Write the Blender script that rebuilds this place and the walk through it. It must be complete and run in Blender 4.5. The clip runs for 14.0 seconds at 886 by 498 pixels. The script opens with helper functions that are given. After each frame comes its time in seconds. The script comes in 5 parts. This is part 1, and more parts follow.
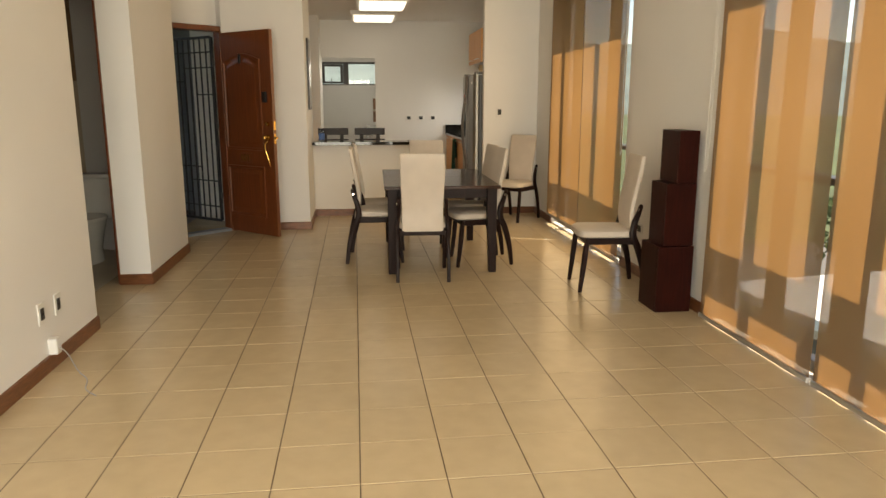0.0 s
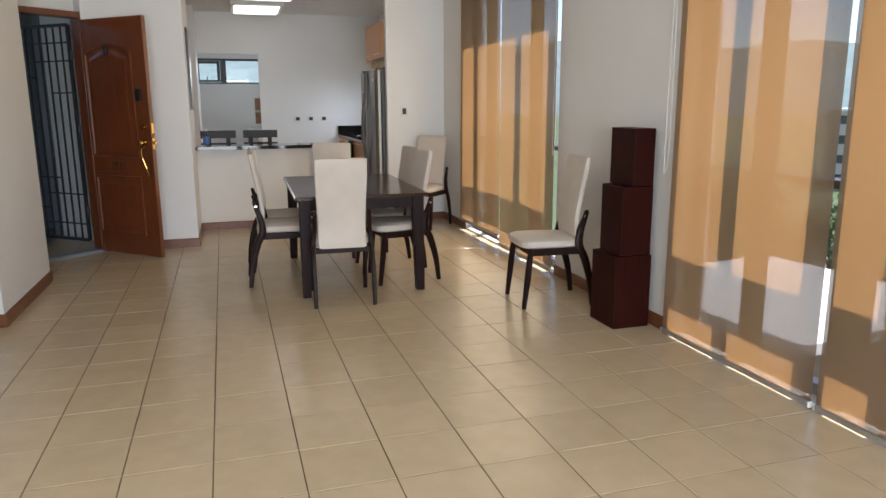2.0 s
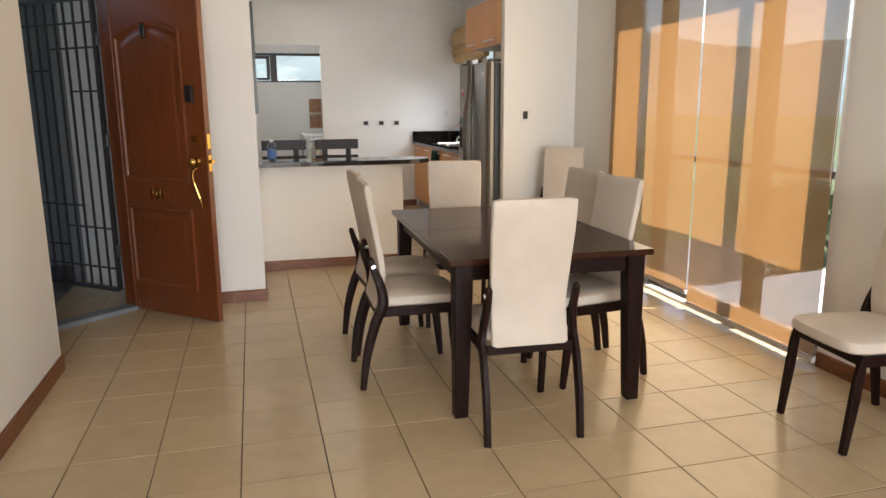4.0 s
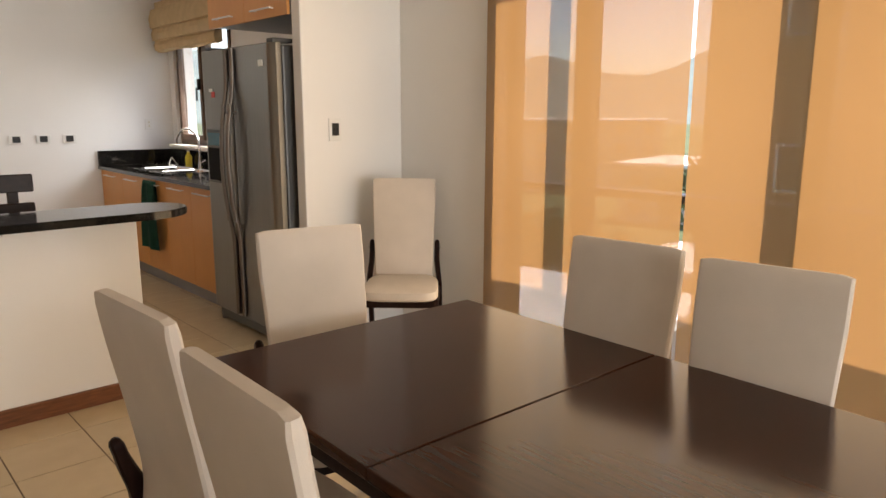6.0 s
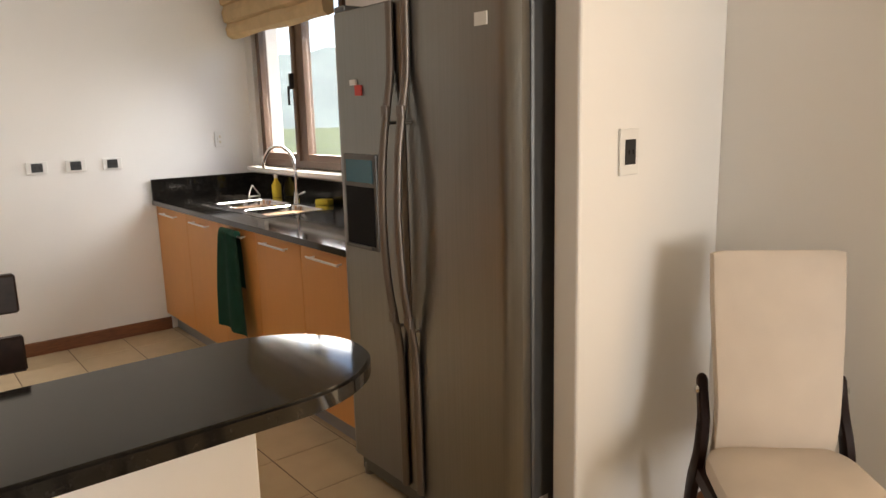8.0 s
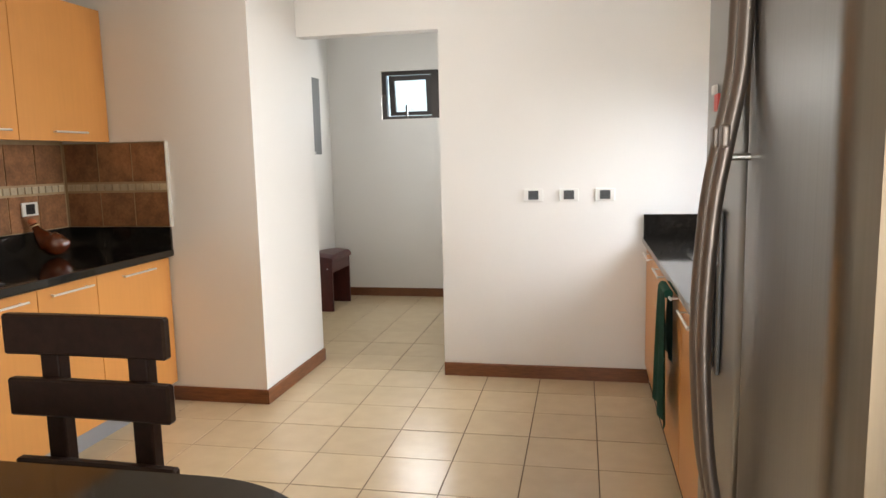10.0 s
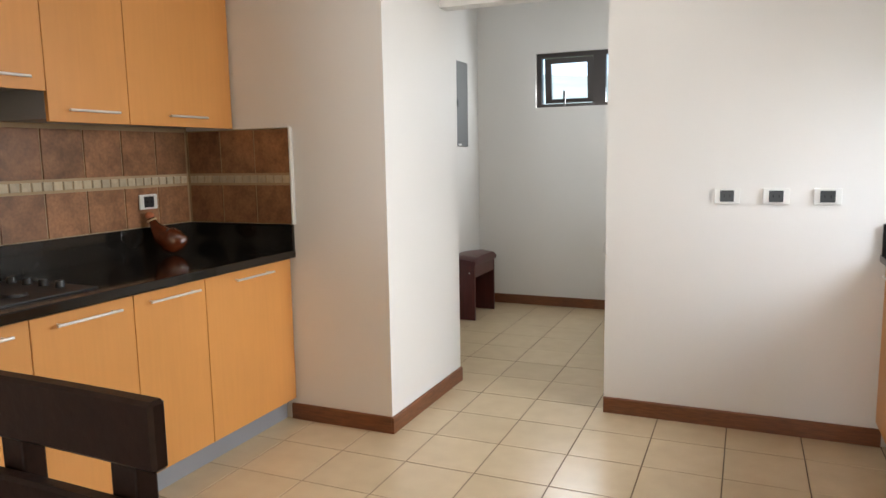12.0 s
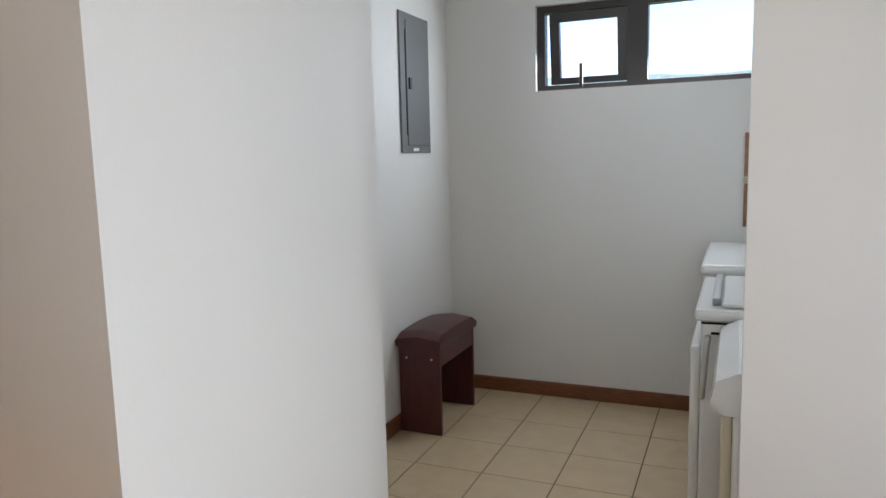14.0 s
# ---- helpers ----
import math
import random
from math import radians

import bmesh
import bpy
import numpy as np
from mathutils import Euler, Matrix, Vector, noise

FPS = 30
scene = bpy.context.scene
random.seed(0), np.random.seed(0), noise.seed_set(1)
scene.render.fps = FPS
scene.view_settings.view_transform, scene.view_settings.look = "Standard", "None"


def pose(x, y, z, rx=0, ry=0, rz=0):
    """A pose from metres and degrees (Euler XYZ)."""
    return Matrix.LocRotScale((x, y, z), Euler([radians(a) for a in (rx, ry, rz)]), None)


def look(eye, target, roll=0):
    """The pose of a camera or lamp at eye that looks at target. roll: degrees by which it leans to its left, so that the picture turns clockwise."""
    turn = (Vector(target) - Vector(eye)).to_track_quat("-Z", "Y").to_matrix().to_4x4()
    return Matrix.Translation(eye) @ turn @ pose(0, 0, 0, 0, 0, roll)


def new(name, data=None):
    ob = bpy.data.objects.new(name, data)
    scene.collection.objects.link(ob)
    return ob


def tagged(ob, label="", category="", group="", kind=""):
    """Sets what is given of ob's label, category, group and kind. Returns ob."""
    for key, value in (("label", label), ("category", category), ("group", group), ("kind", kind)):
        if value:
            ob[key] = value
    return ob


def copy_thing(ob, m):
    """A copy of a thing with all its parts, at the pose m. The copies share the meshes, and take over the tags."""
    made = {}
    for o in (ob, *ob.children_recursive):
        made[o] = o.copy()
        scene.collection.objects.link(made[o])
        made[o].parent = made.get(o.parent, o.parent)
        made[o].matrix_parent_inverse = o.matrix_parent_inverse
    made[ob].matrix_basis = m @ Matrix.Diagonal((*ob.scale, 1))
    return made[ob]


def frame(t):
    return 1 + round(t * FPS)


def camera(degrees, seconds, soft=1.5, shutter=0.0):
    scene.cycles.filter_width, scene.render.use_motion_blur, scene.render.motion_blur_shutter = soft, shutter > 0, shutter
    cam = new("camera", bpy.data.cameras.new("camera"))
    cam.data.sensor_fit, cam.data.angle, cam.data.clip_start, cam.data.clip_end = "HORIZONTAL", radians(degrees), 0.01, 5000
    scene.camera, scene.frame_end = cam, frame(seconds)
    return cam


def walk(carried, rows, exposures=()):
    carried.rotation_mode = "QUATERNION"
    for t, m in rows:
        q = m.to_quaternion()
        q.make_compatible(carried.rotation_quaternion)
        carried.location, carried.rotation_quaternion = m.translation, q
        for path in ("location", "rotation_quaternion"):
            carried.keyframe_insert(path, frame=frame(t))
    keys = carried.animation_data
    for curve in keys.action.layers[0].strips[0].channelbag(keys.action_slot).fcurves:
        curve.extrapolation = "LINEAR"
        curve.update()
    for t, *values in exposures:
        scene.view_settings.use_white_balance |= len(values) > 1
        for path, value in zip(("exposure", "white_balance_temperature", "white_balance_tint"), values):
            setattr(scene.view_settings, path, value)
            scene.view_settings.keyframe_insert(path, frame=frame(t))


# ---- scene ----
cam = camera(64.6, 14.0)
PATH = [
    (0, (0.32, -2.8, 1.412), (0.555, -0.856, 1.005), -0.0),
    (0.5, (0.293, -2.806, 1.401), (0.782, -0.909, 0.996), 0.0),
    (1, (0.230, -2.729, 1.398), (0.813, -0.858, 0.993), -0.1),
    (1.5, (0.169, -2.457, 1.385), (0.775, -0.592, 0.975), -0.2),
    (2, (0.095, -2.063, 1.384), (0.667, -0.185, 0.978), -0.3),
    (2.5, (0.016, -1.62, 1.389), (0.437, 0.294, 0.984), -0.5),
    (2.7, (0.007, -1.421, 1.377), (0.393, 0.501, 0.974), -0.4),
    (4.8, (-0.359, 1.133, 1.408), (0.498, 2.895, 1.006), -0.3),
    (5, (-0.297, 1.395, 1.396), (0.703, 3.082, 1.001), -0.3),
    (5.5, (-0.201, 2.072, 1.402), (1.031, 3.597, 1.006), -0.3),
    (6, (-0.159, 2.694, 1.399), (1.158, 4.149, 1.017), 0.1),
    (6.5, (-0.076, 3.340, 1.431), (1.249, 4.784, 1.031), -0.7),
    (7, (0.027, 3.941, 1.437), (1.357, 5.379, 1.031), -1.1),
    (7.2, (0.113, 4.198, 1.441), (1.435, 5.643, 1.036), -1.1),
    (7.7, (0.32, 4.68, 1.43), (1.62, 6.16, 1.035), -1.3),
    (8.5, (0.74, 5.26, 1.41), (1.79, 6.92, 1.07), -1.7),
    (9.3, (1.154, 5.48, 1.406), (1.706, 7.376, 1.115), -2.0),
    (9.5, (1.351, 5.512, 1.436), (1.595, 7.475, 1.138), -2.0),
    (10, (1.538, 5.473, 1.410), (1.143, 7.416, 1.147), -1.3),
    (10.5, (1.637, 5.472, 1.400), (0.973, 7.341, 1.140), -1.0),
    (11, (1.599, 5.590, 1.391), (0.845, 7.424, 1.127), -0.8),
    (11.5, (1.446, 5.812, 1.396), (0.656, 7.631, 1.134), -0.9),
    (12, (1.329, 6.150, 1.376), (0.534, 7.966, 1.112), -1.0),
    (12.5, (1.200, 6.628, 1.401), (0.415, 8.448, 1.136), -1.1),
    (13, (1.041, 7.157, 1.431), (0.254, 8.977, 1.167), -1.2),
    (13.5, (0.86, 7.768, 1.42), (0.08, 9.59, 1.158), -1.2),
    (14, (0.638, 8.343, 1.417), (-0.135, 10.17, 1.161), -1.4),
]
EXPOSURES = [
    (0.0, 1.06, 8500, 9),
    (0.5, 1.08, 6450, 10),
    (1.0, 1.05, 6250, 10),
    (1.5, 1.0, 5850, 10),
    (2.5, 1.38, 6300, 10),
    (5.0, 1.57, 6850, 13),
    (7.0, 1.55, 7300, 14),
    (9.5, 2.12, 6900, 11),
    (11.0, 2.18, 6600, 11),
    (12.5, 1.92, 6400, 10),
    (13.5, 1.82, 6120, 10),
    (14.0, 1.62, 6050, 10),
]
walk(cam, [(t, look(eye, target, roll)) for t, eye, target, roll in PATH], EXPOSURES)

# ---- light ----
SUN_AZ, SUN_EL = radians(-20.0), radians(68.0)     # horizontal way to the sun, from +x towards +y; height
sun_dir = Vector((math.cos(SUN_EL) * math.cos(SUN_AZ), math.cos(SUN_EL) * math.sin(SUN_AZ), math.sin(SUN_EL)))
world = bpy.data.worlds.new("sky")
scene.world = world
world.use_nodes = True
wn = world.node_tree.nodes
sky = wn.new("ShaderNodeTexSky")
sky.sky_type, sky.sun_disc = "NISHITA", False
sky.sun_elevation, sky.sun_rotation = SUN_EL, math.pi / 2 - SUN_AZ
sky.altitude, sky.dust_density = 1100, 2.0
world.node_tree.links.new(sky.outputs[0], wn["Background"].inputs[0])
wn["Background"].inputs[1].default_value = 0.15
sun = new("sun", bpy.data.lights.new("sun", "SUN"))
sun.data.energy, sun.data.angle, sun.data.color = 4.2, radians(0.53), (1.0, 0.95, 0.87)
sun.matrix_world = look(sun_dir * 60, (0, 0, 0))


def opening_lamp(name, m, w, h, watts, colour, spread=180):
    """An area lamp standing in for the light that comes from a window."""
    la = bpy.data.lights.new(name, "AREA")
    la.shape, la.size, la.size_y, la.energy, la.color = "RECTANGLE", w, h, watts, colour
    la.spread = radians(spread)
    ob = new(name, la)
    ob.matrix_world = m
    return ob


DAY = (0.93, 0.97, 1.0)
opening_lamp("daylight_south", look((0.6, -5.25, 1.3), (0.6, 0, 1.3)), 3.2, 2.3, 125, DAY)
opening_lamp("daylight_kitchen", look((2.86, 9.02, 1.58), (0.55, 8.2, 0.05)), 1.25, 0.9, 14, DAY, 115)
# warm fill lamp added on the room side of the dining blinds
opening_lamp("fill_dining_blinds", look((2.535, 4.2, 1.36), (0, 4.2, 1.36)), 2.2, 2.3, 11, (1.0, 0.8, 0.55))
opening_lamp("daylight_laundry", look((0.28, 12.32, 2.0), (0.28, 11, 1.6)), 1.3, 0.4, 6.5, DAY)


# ---- materials ----
def mat(name, base, rough=0.5, metal=0.0, grain=None, bump=0.0, bscale=200.0, stain=None, spec=0.5, coat=0.0):
    """base: RGB; grain: (scale xyz, amount); stain: (scale, amount) slow variation."""
    m = bpy.data.materials.new(name)
    m.use_nodes = True
    n, l = m.node_tree.nodes, m.node_tree.links
    b = n["Principled BSDF"]
    b.inputs["Roughness"].default_value, b.inputs["Metallic"].default_value = rough, metal
    b.inputs["Specular IOR Level"].default_value = spec
    b.inputs["Coat Weight"].default_value = coat
    b.inputs["Coat Roughness"].default_value = 0.08
    geo = n.new("ShaderNodeNewGeometry")
    col = n.new("ShaderNodeRGB")
    col.outputs[0].default_value = (*base, 1)
    out = col.outputs[0]
    def vary(out, scale, amount, detail):
        mp = n.new("ShaderNodeMapping")
        mp.inputs["Scale"].default_value = scale
        l.new(geo.outputs["Position"], mp.inputs["Vector"])
        t = n.new("ShaderNodeTexNoise")
        t.inputs["Scale"].default_value, t.inputs["Detail"].default_value = 1.0, detail
        l.new(mp.outputs[0], t.inputs["Vector"])
        r = n.new("ShaderNodeMapRange")
        r.inputs["From Min"].default_value, r.inputs["From Max"].default_value = 0.25, 0.75
        r.inputs["To Min"].default_value, r.inputs["To Max"].default_value = 1 - amount, 1 + amount
        l.new(t.outputs["Fac"], r.inputs["Value"])
        x = n.new("ShaderNodeVectorMath")
        x.operation = "SCALE"
        l.new(out, x.inputs[0])
        l.new(r.outputs[0], x.inputs["Scale"])
        return x.outputs[0], t
    if stain:
        out, _ = vary(out, (stain[0],) * 3, stain[1], 5)
    tex = None
    if grain:
        out, tex = vary(out, grain[0], grain[1], 6)
    l.new(out, b.inputs["Base Color"])
    if bump:
        t = n.new("ShaderNodeTexNoise")
        t.inputs["Scale"].default_value, t.inputs["Detail"].default_value = bscale, 4
        l.new(geo.outputs["Position"], t.inputs["Vector"])
        bp = n.new("ShaderNodeBump")
        bp.inputs["Strength"].default_value, bp.inputs["Distance"].default_value = bump, 0.002
        l.new(t.outputs["Fac"], bp.inputs["Height"])
        l.new(bp.outputs[0], b.inputs["Normal"])
    return m


def piece_mat(name, base, rough, spread, stain=(3.0, 0.08), bump=0.1, bscale=60.0, mottle=None):
    """As mat, but each object is a little lighter or darker than the next."""
    m = mat(name, base, rough, stain=stain, bump=bump, bscale=bscale, grain=mottle)
    n, l = m.node_tree.nodes, m.node_tree.links
    b = n["Principled BSDF"]
    src = b.inputs["Base Color"].links[0].from_socket
    info = n.new("ShaderNodeObjectInfo")
    r = n.new("ShaderNodeMapRange")
    r.inputs["To Min"].default_value, r.inputs["To Max"].default_value = 1 - spread, 1 + spread
    l.new(info.outputs["Random"], r.inputs["Value"])
    x = n.new("ShaderNodeVectorMath")
    x.operation = "SCALE"
    l.new(src, x.inputs[0])
    l.new(r.outputs[0], x.inputs["Scale"])
    l.new(x.outputs[0], b.inputs["Base Color"])
    return m


def glow(name, colour, strength):
    m = bpy.data.materials.new(name)
    m.use_nodes = True
    b = m.node_tree.nodes["Principled BSDF"]
    b.inputs["Base Color"].default_value = (0.8, 0.8, 0.8, 1)
    b.inputs["Emission Color"].default_value = (*colour, 1)
    b.inputs["Emission Strength"].default_value = strength
    return m


def glass(name, tint=(1, 1, 1), gloss=0.06):
    m = bpy.data.materials.new(name)
    m.use_nodes = True
    n, l = m.node_tree.nodes, m.node_tree.links
    n.remove(n["Principled BSDF"])
    tr, gl, mx, fr = (n.new("ShaderNodeBsdfTransparent"), n.new("ShaderNodeBsdfGlossy"), n.new("ShaderNodeMixShader"), n.new("ShaderNodeLayerWeight"))
    pw, ad_ = n.new("ShaderNodeMath"), n.new("ShaderNodeMath")
    tr.inputs[0].default_value = (*tint, 1)
    gl.inputs["Roughness"].default_value = 0.01
    fr.inputs[0].default_value = 0.5
    pw.operation, ad_.operation = "POWER", "MULTIPLY_ADD"
    pw.inputs[1].default_value = 5.0
    ad_.inputs[1].default_value, ad_.inputs[2].default_value = 0.9, gloss * 0.7
    l.new(fr.outputs["Facing"], pw.inputs[0])
    l.new(pw.outputs[0], ad_.inputs[0])
    l.new(ad_.outputs[0], mx.inputs[0])
    l.new(tr.outputs[0], mx.inputs[1])
    l.new(gl.outputs[0], mx.inputs[2])
    l.new(mx.outputs[0], n["Material Output"].inputs[0])
    return m


def screen_fabric(name, colour, through_colour, openness):
    """Woven roller-blind cloth: the threads glow with light from behind, the holes let the view through."""
    m = bpy.data.materials.new(name)
    m.use_nodes = True
    n, l = m.node_tree.nodes, m.node_tree.links
    n.remove(n["Principled BSDF"])
    di, tl, tr, a, b = (n.new("ShaderNodeBsdfDiffuse"), n.new("ShaderNodeBsdfTranslucent"), n.new("ShaderNodeBsdfTransparent"),
                        n.new("ShaderNodeMixShader"), n.new("ShaderNodeMixShader"))
    geo, tex, mp, r = n.new("ShaderNodeNewGeometry"), n.new("ShaderNodeTexNoise"), n.new("ShaderNodeMapping"), n.new("ShaderNodeMapRange")
    mp.inputs["Scale"].default_value = (1, 30, 2)
    tex.inputs["Scale"].default_value = 6
    l.new(geo.outputs["Position"], mp.inputs[0])
    l.new(mp.outputs[0], tex.inputs["Vector"])
    r.inputs["To Min"].default_value, r.inputs["To Max"].default_value = openness * 0.9, openness * 1.1
    l.new(tex.outputs["Fac"], r.inputs["Value"])
    di.inputs[0].default_value = (*colour, 1)
    tl.inputs[0].default_value = (*through_colour, 1)
    a.inputs[0].default_value = 0.7
    l.new(di.outputs[0], a.inputs[1])
    l.new(tl.outputs[0], a.inputs[2])
    l.new(r.outputs[0], b.inputs[0])
    l.new(a.outputs[0], b.inputs[1])
    l.new(tr.outputs[0], b.inputs[2])
    l.new(b.outputs[0], n["Material Output"].inputs[0])
    return m


M_WALL = mat("white_paint", (0.78, 0.765, 0.74), 0.6, stain=(1.3, 0.02), bump=0.12, bscale=130)
M_CEIL = mat("ceiling_paint", (0.8, 0.79, 0.77), 0.7, stain=(1.0, 0.02), bump=0.1, bscale=90)
M_TILE = piece_mat("cream_ceramic", (0.55, 0.43, 0.275), 0.24, 0.035, stain=(9.0, 0.05), bump=0.06, bscale=25)
M_GROUT = mat("brown_grout", (0.1, 0.065, 0.036), 0.9, stain=(2.0, 0.3))
M_BASE = mat("baseboard_wood", (0.17, 0.06, 0.022), 0.35, grain=((14, 14, 120), 0.35), stain=(4, 0.15))
M_DOOR = mat("red_brown_door", (0.15, 0.04, 0.012), 0.3, grain=((90, 90, 3.0), 0.3), stain=(3, 0.12), coat=0.3)
M_DARK = mat("dark_stained_wood", (0.016, 0.0065, 0.005), 0.42, grain=((60, 60, 6), 0.35), spec=0.12)
M_TABLE = mat("dark_table_top", (0.04, 0.0145, 0.0075), 0.16, grain=((70, 4, 70), 0.25), spec=0.18)
M_FABRIC = mat("cream_leatherette", (0.6, 0.525, 0.45), 0.6, stain=(7, 0.06), bump=0.35, bscale=420)
M_CHROME = mat("chrome", (0.75, 0.75, 0.76), 0.12, 1.0)
M_BRASS = mat("brass", (0.55, 0.34, 0.1), 0.22, 1.0)
M_BLACK = mat("black_plastic", (0.012, 0.012, 0.013), 0.4)
M_BLACKM = mat("matt_black_plastic", (0.008, 0.008, 0.009), 0.8, spec=0.2)
M_WHITEP = mat("white_plastic", (0.75, 0.74, 0.71), 0.35)
M_PULL = mat("satin_steel_pull", (0.8, 0.79, 0.77), 0.38, 0.6)
M_HANDLE = mat("satin_handle", (0.2, 0.17, 0.15), 0.42, 0.85, stain=(3, 0.06))
M_STEEL = mat("brushed_steel", (0.27, 0.262, 0.245), 0.33, 1.0, grain=((200, 200, 2.5), 0.06), stain=(2, 0.06))
M_STEELD = mat("fridge_side_grey", (0.11, 0.108, 0.105), 0.4, 0.3, stain=(3, 0.08))
M_CAB = mat("orange_beech", (0.64, 0.295, 0.083), 0.36, grain=((60, 60, 3.5), 0.03), stain=(2.5, 0.06))
M_CABEDGE = mat("cabinet_edge", (0.28, 0.16, 0.08), 0.5)
M_TOE = mat("grey_kickboard", (0.27, 0.28, 0.3), 0.4, stain=(3, 0.06))
M_GRANITE = mat("black_granite", (0.012, 0.0105, 0.009), 0.07, grain=((260, 260, 260), 0.6), stain=(40, 0.5))
M_SPLASH = piece_mat("brown_tile", (0.265, 0.125, 0.058), 0.4, 0.2, stain=(14, 0.38), bump=0.3, bscale=45, mottle=((70, 70, 70), 0.22))
M_MOSAIC = piece_mat("cream_mosaic", (0.5, 0.42, 0.29), 0.45, 0.16, stain=(30, 0.15), bump=0.3)
M_SGROUT = mat("splash_grout", (0.42, 0.31, 0.19), 0.9, stain=(5, 0.1))
M_WENGE = mat("wenge_stool", (0.018, 0.009, 0.0065), 0.36, grain=((50, 50, 50), 0.3), bump=0.3, bscale=60, spec=0.2)
M_FRAME = mat("window_frame_dark", (0.028, 0.02, 0.017), 0.4, stain=(5, 0.1))
M_FRAMEB = mat("window_frame_brown", (0.13, 0.078, 0.05), 0.4, stain=(5, 0.12))
M_ALU = mat("aluminium_rail", (0.52, 0.51, 0.5), 0.35, 0.8)
M_GLASS = glass("window_glass")
M_THREAD = mat("blind_thread", (0.1, 0.07, 0.05), 0.9)
M_BLIND = screen_fabric("roller_blind_cloth", (0.42, 0.33, 0.24), (0.54, 0.275, 0.098), 0.135)
M_ROMAN = mat("roman_blind_cloth", (0.55, 0.4, 0.22), 0.85, stain=(12, 0.1), bump=0.4, bscale=300)
M_TOWEL = mat("green_towel", (0.012, 0.085, 0.055), 0.95, stain=(20, 0.2), bump=0.8, bscale=350)
M_MAROON = mat("maroon_leatherette", (0.06, 0.012, 0.013), 0.35, stain=(8, 0.15), bump=0.2, bscale=200)
M_MAROONW = mat("maroon_wood", (0.07, 0.014, 0.012), 0.35, grain=((60, 60, 6), 0.3))
M_BOXW = mat("mahogany_box", (0.024, 0.004, 0.0026), 0.4, grain=((60, 60, 5), 0.35), spec=0.1)
M_PANEL = mat("grey_electric_panel", (0.16, 0.165, 0.17), 0.45, stain=(4, 0.06))
M_WHITEM = mat("white_enamel", (0.72, 0.72, 0.7), 0.2, stain=(3, 0.03), coat=0.3)
M_CREAMM = mat("yellowed_plastic", (0.6, 0.54, 0.4), 0.4, stain=(6, 0.08))
M_GREYP = mat("grey_plastic", (0.3, 0.3, 0.3), 0.35)
M_CERAM = mat("white_ceramic", (0.75, 0.74, 0.7), 0.12)
M_BATHT = mat("bathroom_brown_tile", (0.24, 0.15, 0.08), 0.35, stain=(6, 0.2))
M_BATHB = mat("bathroom_beige_tile", (0.5, 0.42, 0.3), 0.35, stain=(5, 0.08))
M_IRON = mat("painted_iron", (0.035, 0.03, 0.03), 0.45)
M_CONC = mat("corridor_grey_wall", (0.2, 0.215, 0.235), 0.8, stain=(1.5, 0.12), bump=0.2)
M_CORRF = mat("corridor_floor", (0.16, 0.13, 0.11), 0.6, stain=(4, 0.2))
M_LIGHT = glow("fluorescent_diffuser", (1.0, 0.97, 0.92), 0.75)
M_AMBER = mat("amber_glass", (0.1, 0.022, 0.007), 0.08, stain=(25, 0.4), coat=0.5)
M_CLEAR = glass("clear_plastic", (0.8, 0.88, 0.95))
M_BLUE = mat("blue_label", (0.05, 0.13, 0.35), 0.5)
M_YELLOW = mat("yellow_sponge", (0.7, 0.55, 0.06), 0.9, bump=0.6)
M_RED = mat("red_magnet", (0.6, 0.06, 0.05), 0.5)
M_LCD = mat("dispenser_display", (0.05, 0.16, 0.22), 0.15)
M_PICT = mat("picture_edge", (0.012, 0.010, 0.010), 0.3)


# ---- building helpers ----
def box_bm(x0, y0, z0, x1, y1, z1, bevel=0.0, seg=2, bm=None):
    own = bm is None
    bm = bm or bmesh.new()
    r = bmesh.ops.create_cube(bm, size=1.0)
    vs = r["verts"]
    bmesh.ops.scale(bm, vec=(x1 - x0, y1 - y0, z1 - z0), verts=vs)
    bmesh.ops.translate(bm, vec=((x0 + x1) / 2, (y0 + y1) / 2, (z0 + z1) / 2), verts=vs)
    if bevel:
        es = {e for v in vs for e in v.link_edges}
        bmesh.ops.bevel(bm, geom=list(es), offset=bevel, segments=seg, affect="EDGES", profile=0.5)
    return bm


def poly_bm(points, z0, z1, holes=None):
    bm = bmesh.new()
    lo = [bm.verts.new((x, y, z0)) for x, y in points]
    hi = [bm.verts.new((x, y, z1)) for x, y in points]
    n = len(points)
    bm.faces.new(hi)
    bm.faces.new(lo[::-1])
    for i in range(n):
        bm.faces.new((lo[i], lo[(i + 1) % n], hi[(i + 1) % n], hi[i]))
    bmesh.ops.recalc_face_normals(bm, faces=bm.faces)
    return bm


def cyl_bm(a, b, r0, r1=None, seg=20, bm=None, caps=True):
    bm = bm or bmesh.new()
    a, b = Vector(a), Vector(b)
    d = b - a
    m = Matrix.Translation((a + b) / 2) @ d.to_track_quat("Z", "Y").to_matrix().to_4x4()
    bmesh.ops.create_cone(bm, cap_ends=caps, segments=seg, radius1=r0, radius2=r0 if r1 is None else r1, depth=d.length, matrix=m)
    return bm


def sphere_bm(c, r, scale=(1, 1, 1), bm=None, u=20, v=12):
    bm = bm or bmesh.new()
    bmesh.ops.create_uvsphere(bm, u_segments=u, v_segments=v, radius=r, matrix=Matrix.Translation(c) @ Matrix.Diagonal((*scale, 1)))
    return bm


